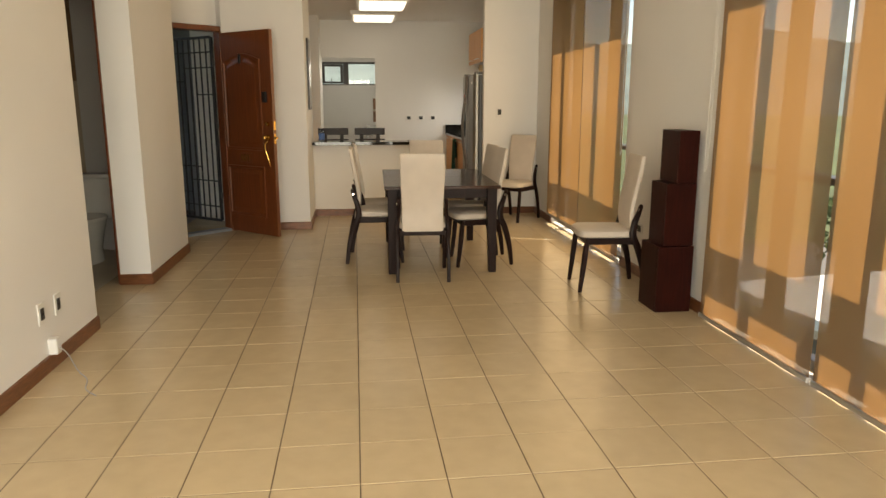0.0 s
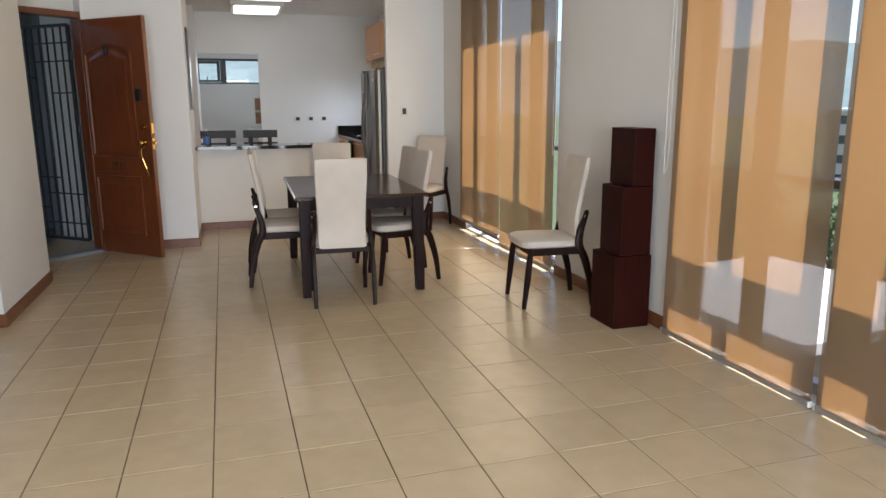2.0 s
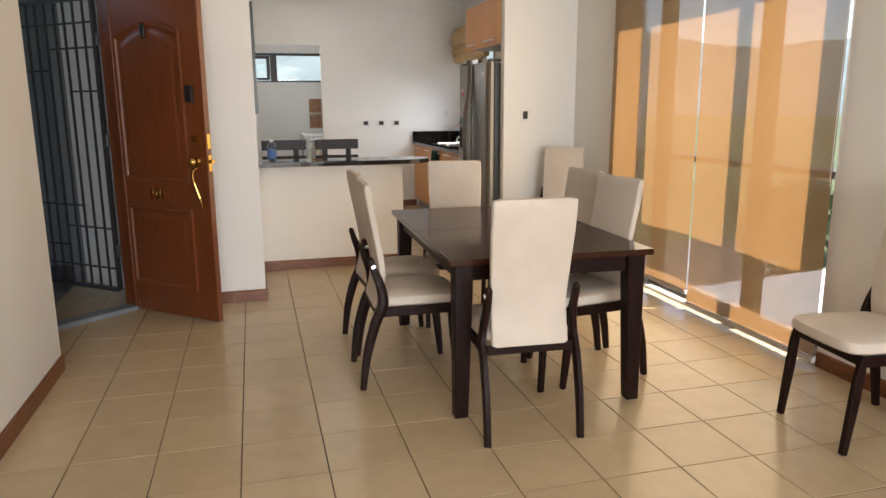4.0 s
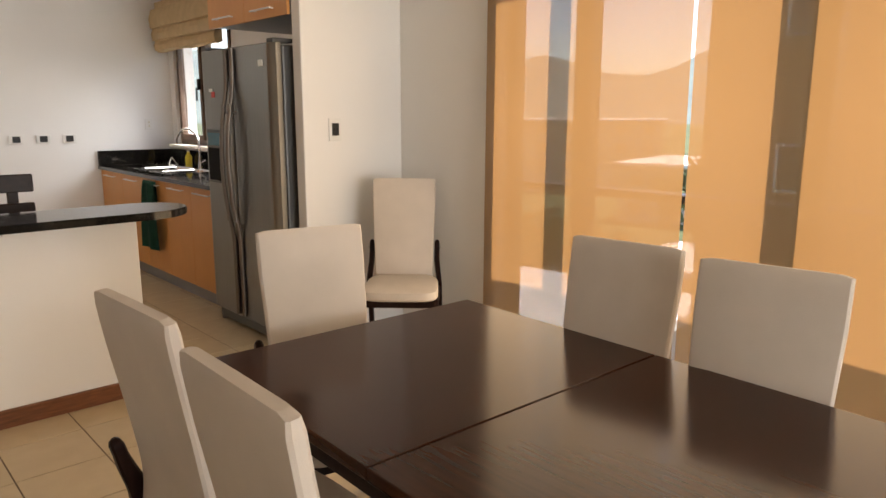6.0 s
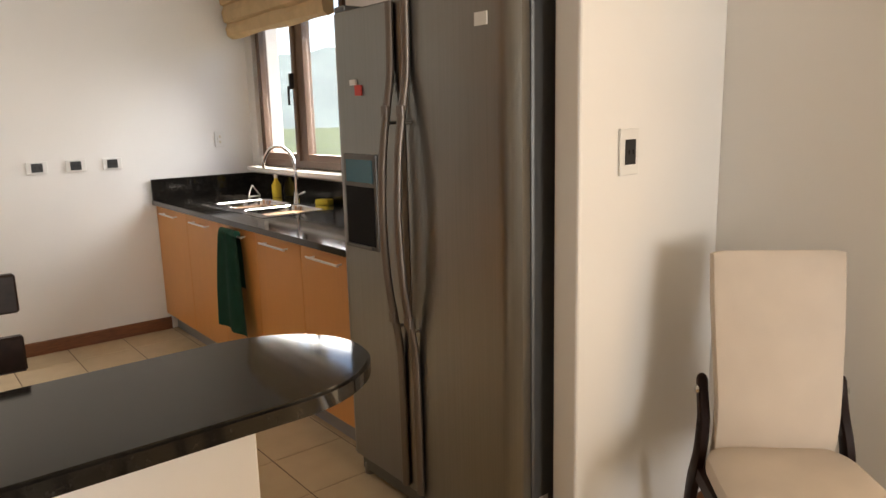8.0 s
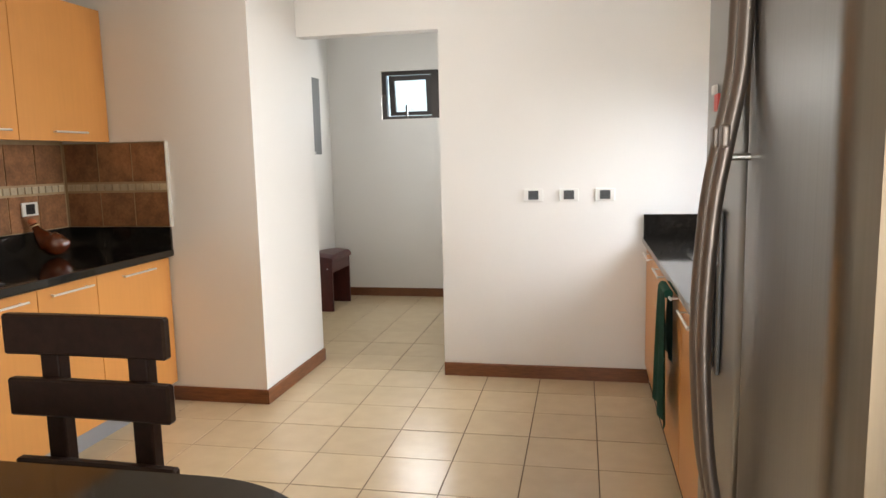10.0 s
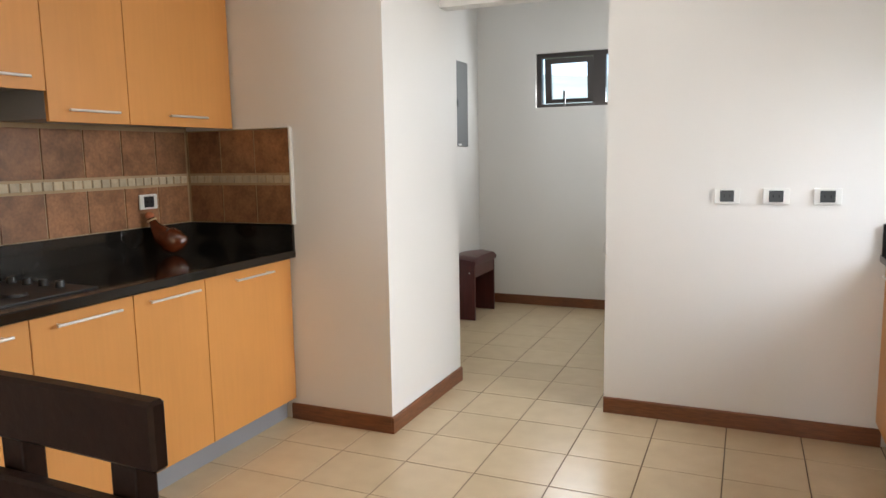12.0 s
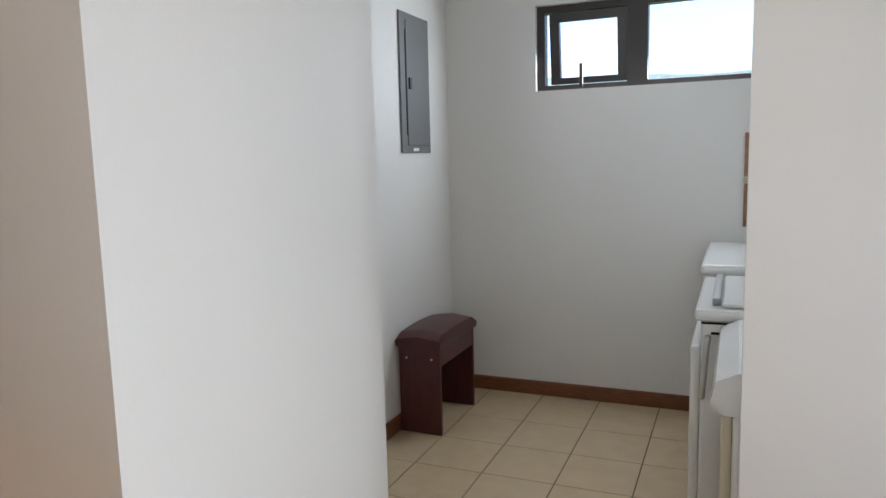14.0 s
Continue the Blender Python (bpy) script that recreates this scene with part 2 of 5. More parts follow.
def loft_bm(rings, closed=True, caps=True):
    """Skin a list of rings of equal length."""
    bm = bmesh.new()
    vs = [[bm.verts.new(p) for p in ring] for ring in rings]
    n = len(rings[0])
    for a, b in zip(vs, vs[1:]):
        for i in range(n if closed else n - 1):
            bm.faces.new((a[i], a[(i + 1) % n], b[(i + 1) % n], b[i]))
    if caps and closed:
        bm.faces.new(vs[0][::-1])
        bm.faces.new(vs[-1])
    bmesh.ops.recalc_face_normals(bm, faces=bm.faces)
    return bm


def tube_bm(points, r, seg=10, radii=None):
    pts = [Vector(p) for p in points]
    rings = []
    up = Vector((0.013, 0.021, 1))
    for i, p in enumerate(pts):
        d = (pts[min(i + 1, len(pts) - 1)] - pts[max(i - 1, 0)]).normalized()
        s = d.cross(up)
        if s.length < 0.05:
            s = d.cross(Vector((0, 1, 0.01)))
        s.normalize()
        q = s.cross(d)
        rr = radii[i] if radii else r
        rings.append([p + s * rr * math.cos(2 * math.pi * k / seg) + q * rr * math.sin(2 * math.pi * k / seg) for k in range(seg)])
    return loft_bm(rings)


def finish(bm, name, material, smooth=True):
    me = bpy.data.meshes.new(name)
    if smooth:
        bm.normal_update()
        for f in bm.faces:
            f.smooth = True
        for e in bm.edges:
            if len(e.link_faces) == 2:
                ang = e.calc_face_angle(0.0)
                lo, hi = sorted(f.calc_area() for f in e.link_faces)
                e.smooth = ang < radians(35) and not (ang > 0.15 and hi > 5 * lo)
    bm.to_mesh(me)
    bm.free()
    me.materials.append(material)
    return me


def part(name, bm, material, parent, label="", smooth=True):
    ob = new(name, finish(bm, name, material, smooth))
    ob.parent = parent
    if label:
        ob["label"] = label
    return ob


def thing(name, label, category, m=None, group="", kind=""):
    e = new(name)
    e.empty_display_size = 0.1
    if m is not None:
        e.matrix_world = m
    return tagged(e, label, category, group, kind)


def solid(name, bm, material, label, category, kind="structure", smooth=False):
    return tagged(new(name, finish(bm, name, material, smooth)), label, category, kind=kind)


def smooth_line(points, n):
    """Catmull-Rom through points, n steps a span."""
    p = [Vector(q) for q in points]
    p = [2 * p[0] - p[1]] + p + [2 * p[-1] - p[-2]]
    out = []
    for i in range(1, len(p) - 2):
        for k in range(n):
            t = k / n
            a, b, c, d = p[i - 1], p[i], p[i + 1], p[i + 2]
            out.append(0.5 * ((2 * b) + (c - a) * t + (2 * a - 5 * b + 4 * c - d) * t * t + (3 * b - a - 3 * c + d) * t ** 3))
    return out + [p[-2]]


# ---- the large structure ----
CEIL = 2.8
XW = 2.62          # inner face of the window wall
T = 0.12           # thickness of the inner walls


def wall_with_holes(name, axis, at, thick, a0, a1, holes, label, z1=CEIL):
    """A wall along x (axis 'x') or y, its inner face at 'at', with holes (a, b, z0, z1) right through."""
    bm = bmesh.new()
    cuts = sorted({a0, a1, *[h[0] for h in holes], *[h[1] for h in holes]})
    for u, v in zip(cuts, cuts[1:]):
        spans = sorted((h[2], h[3]) for h in holes if h[0] <= u + 1e-6 and h[1] >= v - 1e-6)
        z = 0.0
        for s, e in spans + [(z1, z1)]:
            if s > z + 1e-6:
                if axis == "x":
                    box_bm(u, min(at, at + thick), z, v, max(at, at + thick), s, bm=bm)
                else:
                    box_bm(min(at, at + thick), u, z, max(at, at + thick), v, s, bm=bm)
            z = max(z, e)
    bmesh.ops.remove_doubles(bm, verts=bm.verts, dist=1e-5)
    inner = [f for f in bm.faces if len([g for g in bm.faces if g is not f and (g.calc_center_median() - f.calc_center_median()).length < 1e-4]) > 0]
    bmesh.ops.delete(bm, geom=inner, context="FACES")
    bmesh.ops.recalc_face_normals(bm, faces=bm.faces)
    return solid(name, bm, M_WALL, label, "wall")


SOUTH = -5.2
wall_with_holes("wall_window_side", "y", XW, 0.2, SOUTH, 9.9,
                [(-4.9, -2.15, 0.02, 2.6), (-1.75, 1.43, 0.02, 2.6), (3.06, 5.32, 0.02, 2.6), (8.42, 9.69, 1.09, 2.3)], "white painted outer wall with three window openings")
solid("wall_living_side", poly_bm([(-1.357, SOUTH), (-1.357, 1.73), (-1.53, 1.73), (-1.53, SOUTH)], 0, CEIL), M_WALL, "white painted living room wall", "wall")
solid("wall_bathroom_pier", poly_bm([(-1.333, 2.865), (-1.333, 4.12), (-1.57, 4.12), (-1.57, 2.865)], 0, CEIL), M_WALL, "white painted pier between bathroom and entrance", "wall")
solid("wall_bathroom_head", poly_bm([(-1.38, 1.73), (-1.38, 2.865), (-1.52, 2.865), (-1.52, 1.73)], 2.24, CEIL), M_WALL, "white wall above the bathroom opening", "wall")
solid("wall_entry_block", poly_bm([(-0.235, 5.25), (-0.235, 6.32), (-1.64, 6.32), (-1.64, 6.22), (-1.27, 5.9), (-1.2, 5.56), (-1.17, 5.37), (-1.1, 5.25)], 0, CEIL), M_WALL,
      "white painted wall block beside the entrance door", "wall")
D0, D1 = Vector((-1.17, 5.37)), Vector((-1.86, 4.79))   # the slanting entrance wall, hinge side and far side
du = (D1 - D0).normalized()
dn = Vector((du.y, -du.x))
if dn.x > 0:
    dn = -dn
p = [D0, D1, D1 + dn * 0.16, D0 + dn * 0.16]
solid("wall_entry_head", poly_bm([tuple(q) for q in p], 2.22, CEIL), M_WALL, "white wall above the entrance door", "wall")
p = [D1, D1 + du * 0.35, D1 + du * 0.35 + dn * 0.16, D1 + dn * 0.16]
solid("wall_entry_jamb", poly_bm([tuple(q) for q in p], 0, CEIL), M_WALL, "white wall beside the entrance door", "wall")
solid("wall_foyer_side", poly_bm([(-1.571, 4.06), (-1.571, 4.12), (-2.3, 4.5), (-2.3, 4.38)], 0, CEIL), M_WALL, "white wall closing the entrance niche", "wall")
wall_with_holes("wall_south", "x", SOUTH, -0.15, -1.56, XW + 0.2, [(-1.05, 2.25, 0.1, 2.5)], "white painted end wall with a wide window opening")
solid("wall_fridge_stub", box_bm(1.92, 6.15, 0, XW, 6.24, CEIL, 0.008), M_WALL, "short white wall beside the refrigerator", "wall")
solid("wall_bar", box_bm(-0.235, 6.2, 0, 1.0, 6.36, 0.907, 0.006), M_WALL, "white painted low wall under the breakfast bar", "wall")
solid("wall_kitchen_west", box_bm(-1.64, 6.32, 0, -1.485, 9.125, CEIL), M_WALL, "white painted kitchen wall behind the counter", "wall")
solid("wall_kitchen_pier", poly_bm([(-0.265, 9.125), (-0.265, 10.03), (-1.64, 10.03), (-1.64, 9.125)], 0, CEIL), M_WALL, "white painted pier beside the laundry opening", "wall")
solid("wall_kitchen_north", box_bm(0.655, 9.8, 0, XW, 9.91, CEIL), M_WALL, "white painted kitchen wall with three sockets", "wall")
solid("wall_laundry_head", box_bm(-0.265, 9.8, 2.18, 0.655, 9.91, CEIL), M_WALL, "white wall above the laundry opening", "wall")
solid("wall_laundry_west", box_bm(-1.1, 10.03, 0, -0.985, 12.45, CEIL), M_WALL, "white painted laundry wall with electric panel", "wall")
wall_with_holes("wall_laundry_north", "x", 12.3, 0.15, -0.985, 1.5, [(-0.44, 1.0, 1.783, 2.25)], "white laundry wall with a high window")
solid("wall_laundry_east", box_bm(1.38, 9.91, 0, 1.5, 12.3, CEIL), M_WALL, "white painted laundry wall", "wall")
# bathroom
solid("wall_bathroom_west", box_bm(-3.5, 1.2, 0, -3.4, 4.6, CEIL), M_BATHT, "brown tiled bathroom wall", "wall")
solid("wall_bathroom_south", box_bm(-3.4, 1.2, 0, -1.56, 1.3, CEIL), M_BATHB, "beige bathroom wall", "wall")
solid("wall_bathroom_north", box_bm(-3.4, 4.42, 0, -1.62, 4.5, 1.62), M_BATHB, "beige tiled lower bathroom wall", "wall")
solid("wall_bathroom_band", box_bm(-3.4, 4.415, 1.62, -1.62, 4.5, CEIL), M_BATHT, "brown upper bathroom wall", "wall")
# corridor outside the entrance
solid("wall_corridor", box_bm(-4.6, 7.1, -0.05, -1.64, 7.25, CEIL), M_CONC, "grey corridor wall outside the entrance", "wall")
solid("wall_corridor_side", box_bm(-1.75, 6.32, -0.05, -1.645, 7.1, CEIL), M_CONC, "grey corridor wall outside the entrance", "wall")
# unseen wall, added and raised to keep the sky's light off the corridor
solid("wall_corridor_parapet", box_bm(-4.75, 4.55, -0.2, -4.6, 7.25, 2.55), M_CONC, "unseen grey corridor wall, added to hold back sky light", "wall")
solid("floor_corridor", box_bm(-4.6, 4.55, -0.2, -1.2, 7.1, -0.03), M_CORRF, "dark corridor floor outside the entrance", "floor")
# slabs
solid("floor", box_bm(-4.6, SOUTH - 0.2, -0.3, XW + 0.2, 12.5, -0.204), M_GROUT, "concrete slab under the floor", "floor")
solid("ceiling", box_bm(-4.6, SOUTH - 0.2, CEIL, XW + 0.2, 12.5, CEIL + 0.2), M_CEIL, "white painted ceiling", "ceiling")
solid("floor_bathroom", box_bm(-3.4, 1.3, -0.2, -1.56, 4.42, -0.002), M_BATHB, "beige bathroom floor", "floor")


# ---- baseboards ----
def baseboard(points, h=0.085, t=0.013):
    """A board along a run of floor points, the room on its left hand."""
    for (x0, y0), (x1, y1) in zip(points, points[1:]):
        d = Vector((x1 - x0, y1 - y0)).normalized()
        nn = Vector((-d.y, d.x))
        e = 0.0005
        a, b = Vector((x0, y0)) + nn * e, Vector((x1, y1)) + nn * e
        prof = [(0, 0.001), (t, 0.001), (t, h - 0.006), (t - 0.005, h), (0, h)]
        rings = [[(q.x + nn.x * u, q.y + nn.y * u, v) for u, v in prof] for q in (a, b)]
        solid("baseboard", loft_bm(rings), M_BASE, "varnished brown wooden baseboard along the wall", "baseboard")


baseboard([(-1.357, 1.73), (-1.357, SOUTH)])
baseboard([(-1.333, 2.865), (-1.57, 2.865)])
baseboard([(-1.333, 4.12), (-1.333, 2.852)])
baseboard([(-0.222, 5.25), (-1.1, 5.25)])
baseboard([(-0.235, 6.2), (-0.235, 5.237)])
baseboard([(1.0, 6.2), (-0.222, 6.2)])
baseboard([(1.0, 6.36), (1.0, 6.187)])
baseboard([(XW, 1.44), (XW, 3.05)])
baseboard([(XW, 5.33), (XW, 6.15)])
baseboard([(XW - 0.013, 6.15), (1.92, 6.15)])
baseboard([(1.92, 6.137), (1.92, 6.24)][::-1])
baseboard([(1.93, 9.8), (0.655, 9.8)])
baseboard([(0.655, 9.787), (0.655, 9.91)][::-1])
baseboard([(-0.265, 9.125), (-0.86, 9.125)])
baseboard([(-0.265, 10.03), (-0.265, 9.112)])
baseboard([(-0.985, 12.3), (-0.985, 10.03)])
baseboard([(0.6, 12.3), (-0.972, 12.3)])
baseboard([(XW, -2.14), (XW, -1.76)])
baseboard([(-1.344, SOUTH), (XW, SOUTH)])


# ---- windows on the window side ----
def bar_frame(name, parent, x0, x1, y0, y1, z0, z1, material, w=0.05, label=""):
    bm = bmesh.new()
    box_bm(x0, y0, z0, x1, y0 + w, z1, 0.003, 1, bm)
    box_bm(x0, y1 - w, z0, x1, y1, z1, 0.003, 1, bm)
    box_bm(x0 + 0.001, y0 + w, z0, x1 - 0.001, y1 - w, z0 + w, 0.003, 1, bm)
    box_bm(x0 + 0.001, y0 + w, z1 - w, x1 - 0.001, y1 - w, z1, 0.003, 1, bm)
    return part(name, bm, material, parent, label)


def tall_window(name, y0, y1, mullions, label):
    w = thing(name, label, "window", kind="structure")
    bar_frame("window_frame", w, 2.69, 2.76, y0, y1, 0.021, 2.599, M_FRAME, 0.055)
    edges = [y0 + 0.055, *[m for a, b in mullions for m in (a, b)], y1 - 0.055]
    for a, b in mullions:
        part("mullion", box_bm(2.685, a, 0.076, 2.765, b, 2.544, 0.003), M_FRAME, w)
    part("window_rail", box_bm(2.77, y0, 0.99, 2.88, y1, 1.03, 0.004), M_FRAME, w)
    for a, b in zip(edges[::2], edges[1::2]):
        pane = part("pane", box_bm(2.72, a + 0.001, 0.077, 2.726, b - 0.001, 2.543), M_GLASS, w, smooth=False)
        pane.visible_shadow = False
    return w


tall_window("window_1", 3.06, 5.32, [(3.69, 3.79), (4.78, 4.88)], "tall dark-framed window of the dining room")
tall_window("window_2", -1.75, 1.43, [(-0.95, -0.85), (-0.12, -0.04), (0.215, 0.37), (0.86, 0.95)], "tall dark-framed window of the living room")


def roller_blind(y0, y1, bottom, label, cord_at):
    b = thing("roller_blind", label, "blind", pose(2.572, 0, 0), group="roller blinds")
    tagged(b, kind="")
    n = 24
    bm = bmesh.new()
    rows = []
    for z in np.linspace(bottom, 2.66, 9):
        rows.append([bm.verts.new((0.0025 * math.sin(3.1 * y + 1.7 * z) + 0.0015 * math.sin(9 * y), y, z)) for y in np.linspace(y0, y1, n)])
    for r, s in zip(rows, rows[1:]):
        for i in range(n - 1):
            bm.faces.new((r[i], r[i + 1], s[i + 1], s[i]))
    part("cloth", bm, M_BLIND, b, "translucent tan screen cloth")
    # cross threads standing out from the cloth: they stop the steep sun and let the level view through
    zs = np.arange(bottom + 0.002, 2.655, 0.002)
    yy = np.linspace(y0, y1, 12)
    gx, gz = np.meshgrid(yy, zs)
    wx = 0.0025 * np.sin(3.1 * gx + 1.7 * gz) + 0.0015 * np.sin(9 * gx) - 0.0012
    co = np.stack([np.stack([wx, gx, gz], -1), np.stack([wx - 0.0009, gx, gz], -1)], 2).reshape(-1, 3)
    a = (np.arange(len(zs))[:, None] * 24 + np.arange(11)[None, :] * 2).reshape(-1)
    me = bpy.data.meshes.new("weave_threads")
    me.from_pydata(co.tolist(), [], np.stack([a, a + 1, a + 3, a + 2], -1).tolist())
    me.materials.append(M_THREAD)
    th = new("weave_threads", me)
    th.parent = b
    tagged(th, "fine brown cross threads of the screen cloth", kind="stuff")
    rail = box_bm(-0.012, y0, bottom - 0.028, 0.012, y1, bottom, 0.006)
    part("bottom_rail", rail, M_ALU, b, "aluminium bottom rail")
    for y in (y0, y1):
        part("end_cap", box_bm(-0.0125, y - 0.004, bottom - 0.0285, 0.0125, y + 0.004, bottom + 0.0005, 0.003), M_WHITEP, b)
    part("roller_tube", cyl_bm((0.015, y0, 2.68), (0.015, y1, 2.68), 0.028), M_ALU, b)
    if cord_at is not None:
        pts = smooth_line([(-0.02, cord_at, 2.65), (-0.022, cord_at + 0.006, 1.8), (-0.02, cord_at + 0.004, 1.2), (-0.02, cord_at + 0.018, 1.02),
                           (-0.02, cord_at + 0.034, 1.0), (-0.021, cord_at + 0.045, 1.05), (-0.02, cord_at + 0.04, 1.8), (-0.02, cord_at + 0.03, 2.65)], 6)
        part("pull_cord", tube_bm(pts, 0.0017, 6), M_WHITEP, b, "white bead cord")
    return b


# unseen window behind the start, added without blinds to brighten the living room
tall_window("window_5", -4.9, -2.15, [(-3.6, -3.5)], "tall dark-framed window of the living room")
roller_blind(4.207, 5.37, 0.13, "lowered translucent tan roller blind at dining window", None)
roller_blind(3.03, 4.19, 0.06, "lowered translucent tan roller blind at dining window", 2.975)
roller_blind(0.315, 1.47, 0.042, "lowered translucent tan roller blind at living room window", 1.475)
roller_blind(-0.86, 0.285, 0.042, "lowered translucent tan roller blind at living room window", None)
roller_blind(-1.85, -0.88, 0.042, "lowered translucent tan roller blind at living room window", None)


# ---- entrance ----
ang = math.degrees(math.atan2(du.y, du.x))
entry = thing("door_1", "red-brown wooden entrance door frame", "door", pose(D0.x, D0.y, 0, 0, 0, ang), kind="structure")
for x in (0.0, 0.905):
    part("door_jamb", box_bm(x + 0.001, -0.01, 0, x + 0.04, 0.12, 2.2, 0.004), M_DOOR, entry)
part("door_head", box_bm(0.001, -0.0105, 2.165, 0.944, 0.12, 2.219, 0.004), M_DOOR, entry)
part("threshold", box_bm(0.041, 0.02, -0.06, 0.904, 0.14, 0.03, 0.004), M_CONC, entry, "grey concrete threshold")

H0, H1 = Vector((-1.2, 5.335)), Vector((-0.545, 4.73))
hd = (H1 - H0).normalized()
leaf = thing("entrance_door", "open red-brown panelled wooden entrance door with brass handle", "door", pose(H0.x, H0.y, 0, 0, 0, math.degrees(math.atan2(hd.y, hd.x))))
W_, HT = (H1 - H0).length, 2.15
bm = box_bm(0, 0, 0.012, W_, 0.042, HT, 0.004)
part("slab", bm, M_DOOR, leaf)


def door_panel(parent, x0, x1, z0, z1, arch, face):
    """A raised panel with a moulding round it; face -1 shows towards -y."""
    n = 14
    top = [(x0 + (x1 - x0) * i / n, z1 + arch * math.sin(math.pi * i / n)) for i in range(n + 1)]
    outline = [(x0, z0), (x1, z0)] + top[::-1]
    c = Vector(((x0 + x1) / 2, (z0 + z1) / 2))
    def ring(k, dpt):
        out = []
        for x, z in outline:
            v = Vector((x, z)) - c
            out.append((c.x + v.x * (1 - 2 * k / (x1 - x0)), face + dpt, c.y + v.y * (1 - 2 * k / (z1 - z0))))
        return out
    s = -1 if face <= 0 else 1
    rings = [ring(0, 0.0), ring(0.004, s * 0.013), ring(0.02, s * 0.013), ring(0.032, s * 0.002), ring(0.06, s * 0.001), ring(0.085, s * 0.009)]
    part("door_panel", loft_bm(rings), M_DOOR, parent)


for f in (0.0, 0.042):
    door_panel(leaf, 0.13, W_ - 0.16, 0.92, 1.86, 0.07, f)
    door_panel(leaf, 0.13, W_ - 0.16, 0.2, 0.75, 0.0, f)
bm = cyl_bm((W_ - 0.075, -0.002, 1.06), (W_ - 0.075, -0.03, 1.06), 0.032, 0.026)
sphere_bm((W_ - 0.075, -0.052, 1.06), 0.028, (1, 0.9, 1), bm)
cyl_bm((W_ - 0.075, -0.02, 1.06), (W_ - 0.075, -0.05, 1.06), 0.012, bm=bm)
part("door_knob", bm, M_BRASS, leaf, "polished brass knob")
grip = smooth_line([(W_ - 0.075, -0.012, 1.02), (W_ - 0.082, -0.045, 1.0), (W_ - 0.075, -0.055, 0.95), (W_ - 0.055, -0.045, 0.87), (W_ - 0.04, -0.035, 0.81), (W_ - 0.05, -0.015, 0.765)], 6)
part("door_grip", tube_bm(grip, 0.007, 10), M_BRASS, leaf, "curved brass grip")
part("deadbolt", cyl_bm((W_ - 0.075, -0.001, 1.2), (W_ - 0.075, -0.024, 1.2), 0.024, 0.02), M_BRASS, leaf)
part("strike_plate", box_bm(W_ - 0.001, 0.01, 1.14, W_ + 0.003, 0.034, 1.23), M_BRASS, leaf)
part("latch_plate", box_bm(W_ - 0.001, 0.01, 1.0, W_ + 0.003, 0.034, 1.1), M_BRASS, leaf)
part("latch", cyl_bm((W_, 0.022, 1.06), (W_ + 0.03, 0.022, 1.06), 0.012), M_BRASS, leaf)
part("lock_box", box_bm(W_ - 0.125, -0.028, 1.42, W_ - 0.07, -0.001, 1.53, 0.006), M_BLACK, leaf, "black electronic lock box")
part("knocker", sphere_bm((W_ / 2 - 0.02, -0.014, 1.87), 0.05, (0.4, 0.25, 1.1)), M_BLACK, leaf, "small black door knocker")
part("peephole", cyl_bm((W_ / 2 - 0.01, 0.0, 1.6), (W_ / 2 - 0.01, -0.005, 1.6), 0.008), M_BRASS, leaf)
part("number_plate", box_bm(0.33, -0.006, 0.785, W_ - 0.36, -0.001, 0.885, 0.002), M_DOOR, leaf)


def digits(text, size, m, material, parent, name="door_number", depth=0.003):
    cu = bpy.data.curves.new(name, "FONT")
    cu.body, cu.size, cu.extrude, cu.align_x, cu.align_y = text, size, depth, "CENTER", "CENTER"
    tmp = bpy.data.objects.new(name, cu)
    scene.collection.objects.link(tmp)
    me = bpy.data.meshes.new_from_object(tmp.evaluated_get(bpy.context.evaluated_depsgraph_get()))
    bpy.data.objects.remove(tmp)
    bpy.data.curves.remove(cu)
    me.materials.clear()
    me.materials.append(material)
    ob = new(name, me)
    ob.parent = parent
    ob.matrix_local = m
    return ob


digits("101", 0.105, pose(W_ / 2 - 0.02, -0.008, 0.835, 90, 0, 0), M_BRASS, leaf)

# iron gate outside, swung open
g0, g1 = Vector((-1.285, 5.62)), Vector((-1.97, 6.2))
gd = (g1 - g0).normalized()
gate = thing("security_gate", "dark painted iron bar gate standing open outside", "gate", pose(g0.x, g0.y, 0.06, 0, 0, math.degrees(math.atan2(gd.y, gd.x))))
GW, GH = 0.9, 2.08
bm = bmesh.new()
for x in (0, GW):
    box_bm(x - 0.014, -0.014, 0, x + 0.014, 0.014, GH, bm=bm)
for z in (0.0, GH):
    box_bm(0.014, -0.0135, z - 0.0139, GW - 0.014, 0.0135, z + 0.0141, bm=bm)
part("gate_frame", bm, M_IRON, gate)
for i in range(1, 9):
    x = GW * i / 9
    part("bar", box_bm(x - 0.007, -0.007, 0.015, x + 0.007, 0.007, GH - 0.015), M_IRON, gate)
for k, z in enumerate((0.16, 0.31, 0.46, 0.62, 1.45, 1.6, 1.75, 1.92)):
    far = GW if z in (0.16, 1.92) else GW * (0.33 + 0.11 * (k % 4))
    a = 0.0 if k % 2 == 0 or z in (0.16, 1.92) else GW - far
    part("cross_bar", box_bm(max(a, 0.015), -0.0065, z - 0.0065, min(GW - 0.015, max(a, 0.015) + far), 0.0065, z + 0.0065), M_IRON, gate)
for z in (0.3, 1.1, 1.8):
    part("hinge", cyl_bm((-0.02, 0, z - 0.04), (-0.02, 0, z + 0.04), 0.013), M_STEELD, gate)

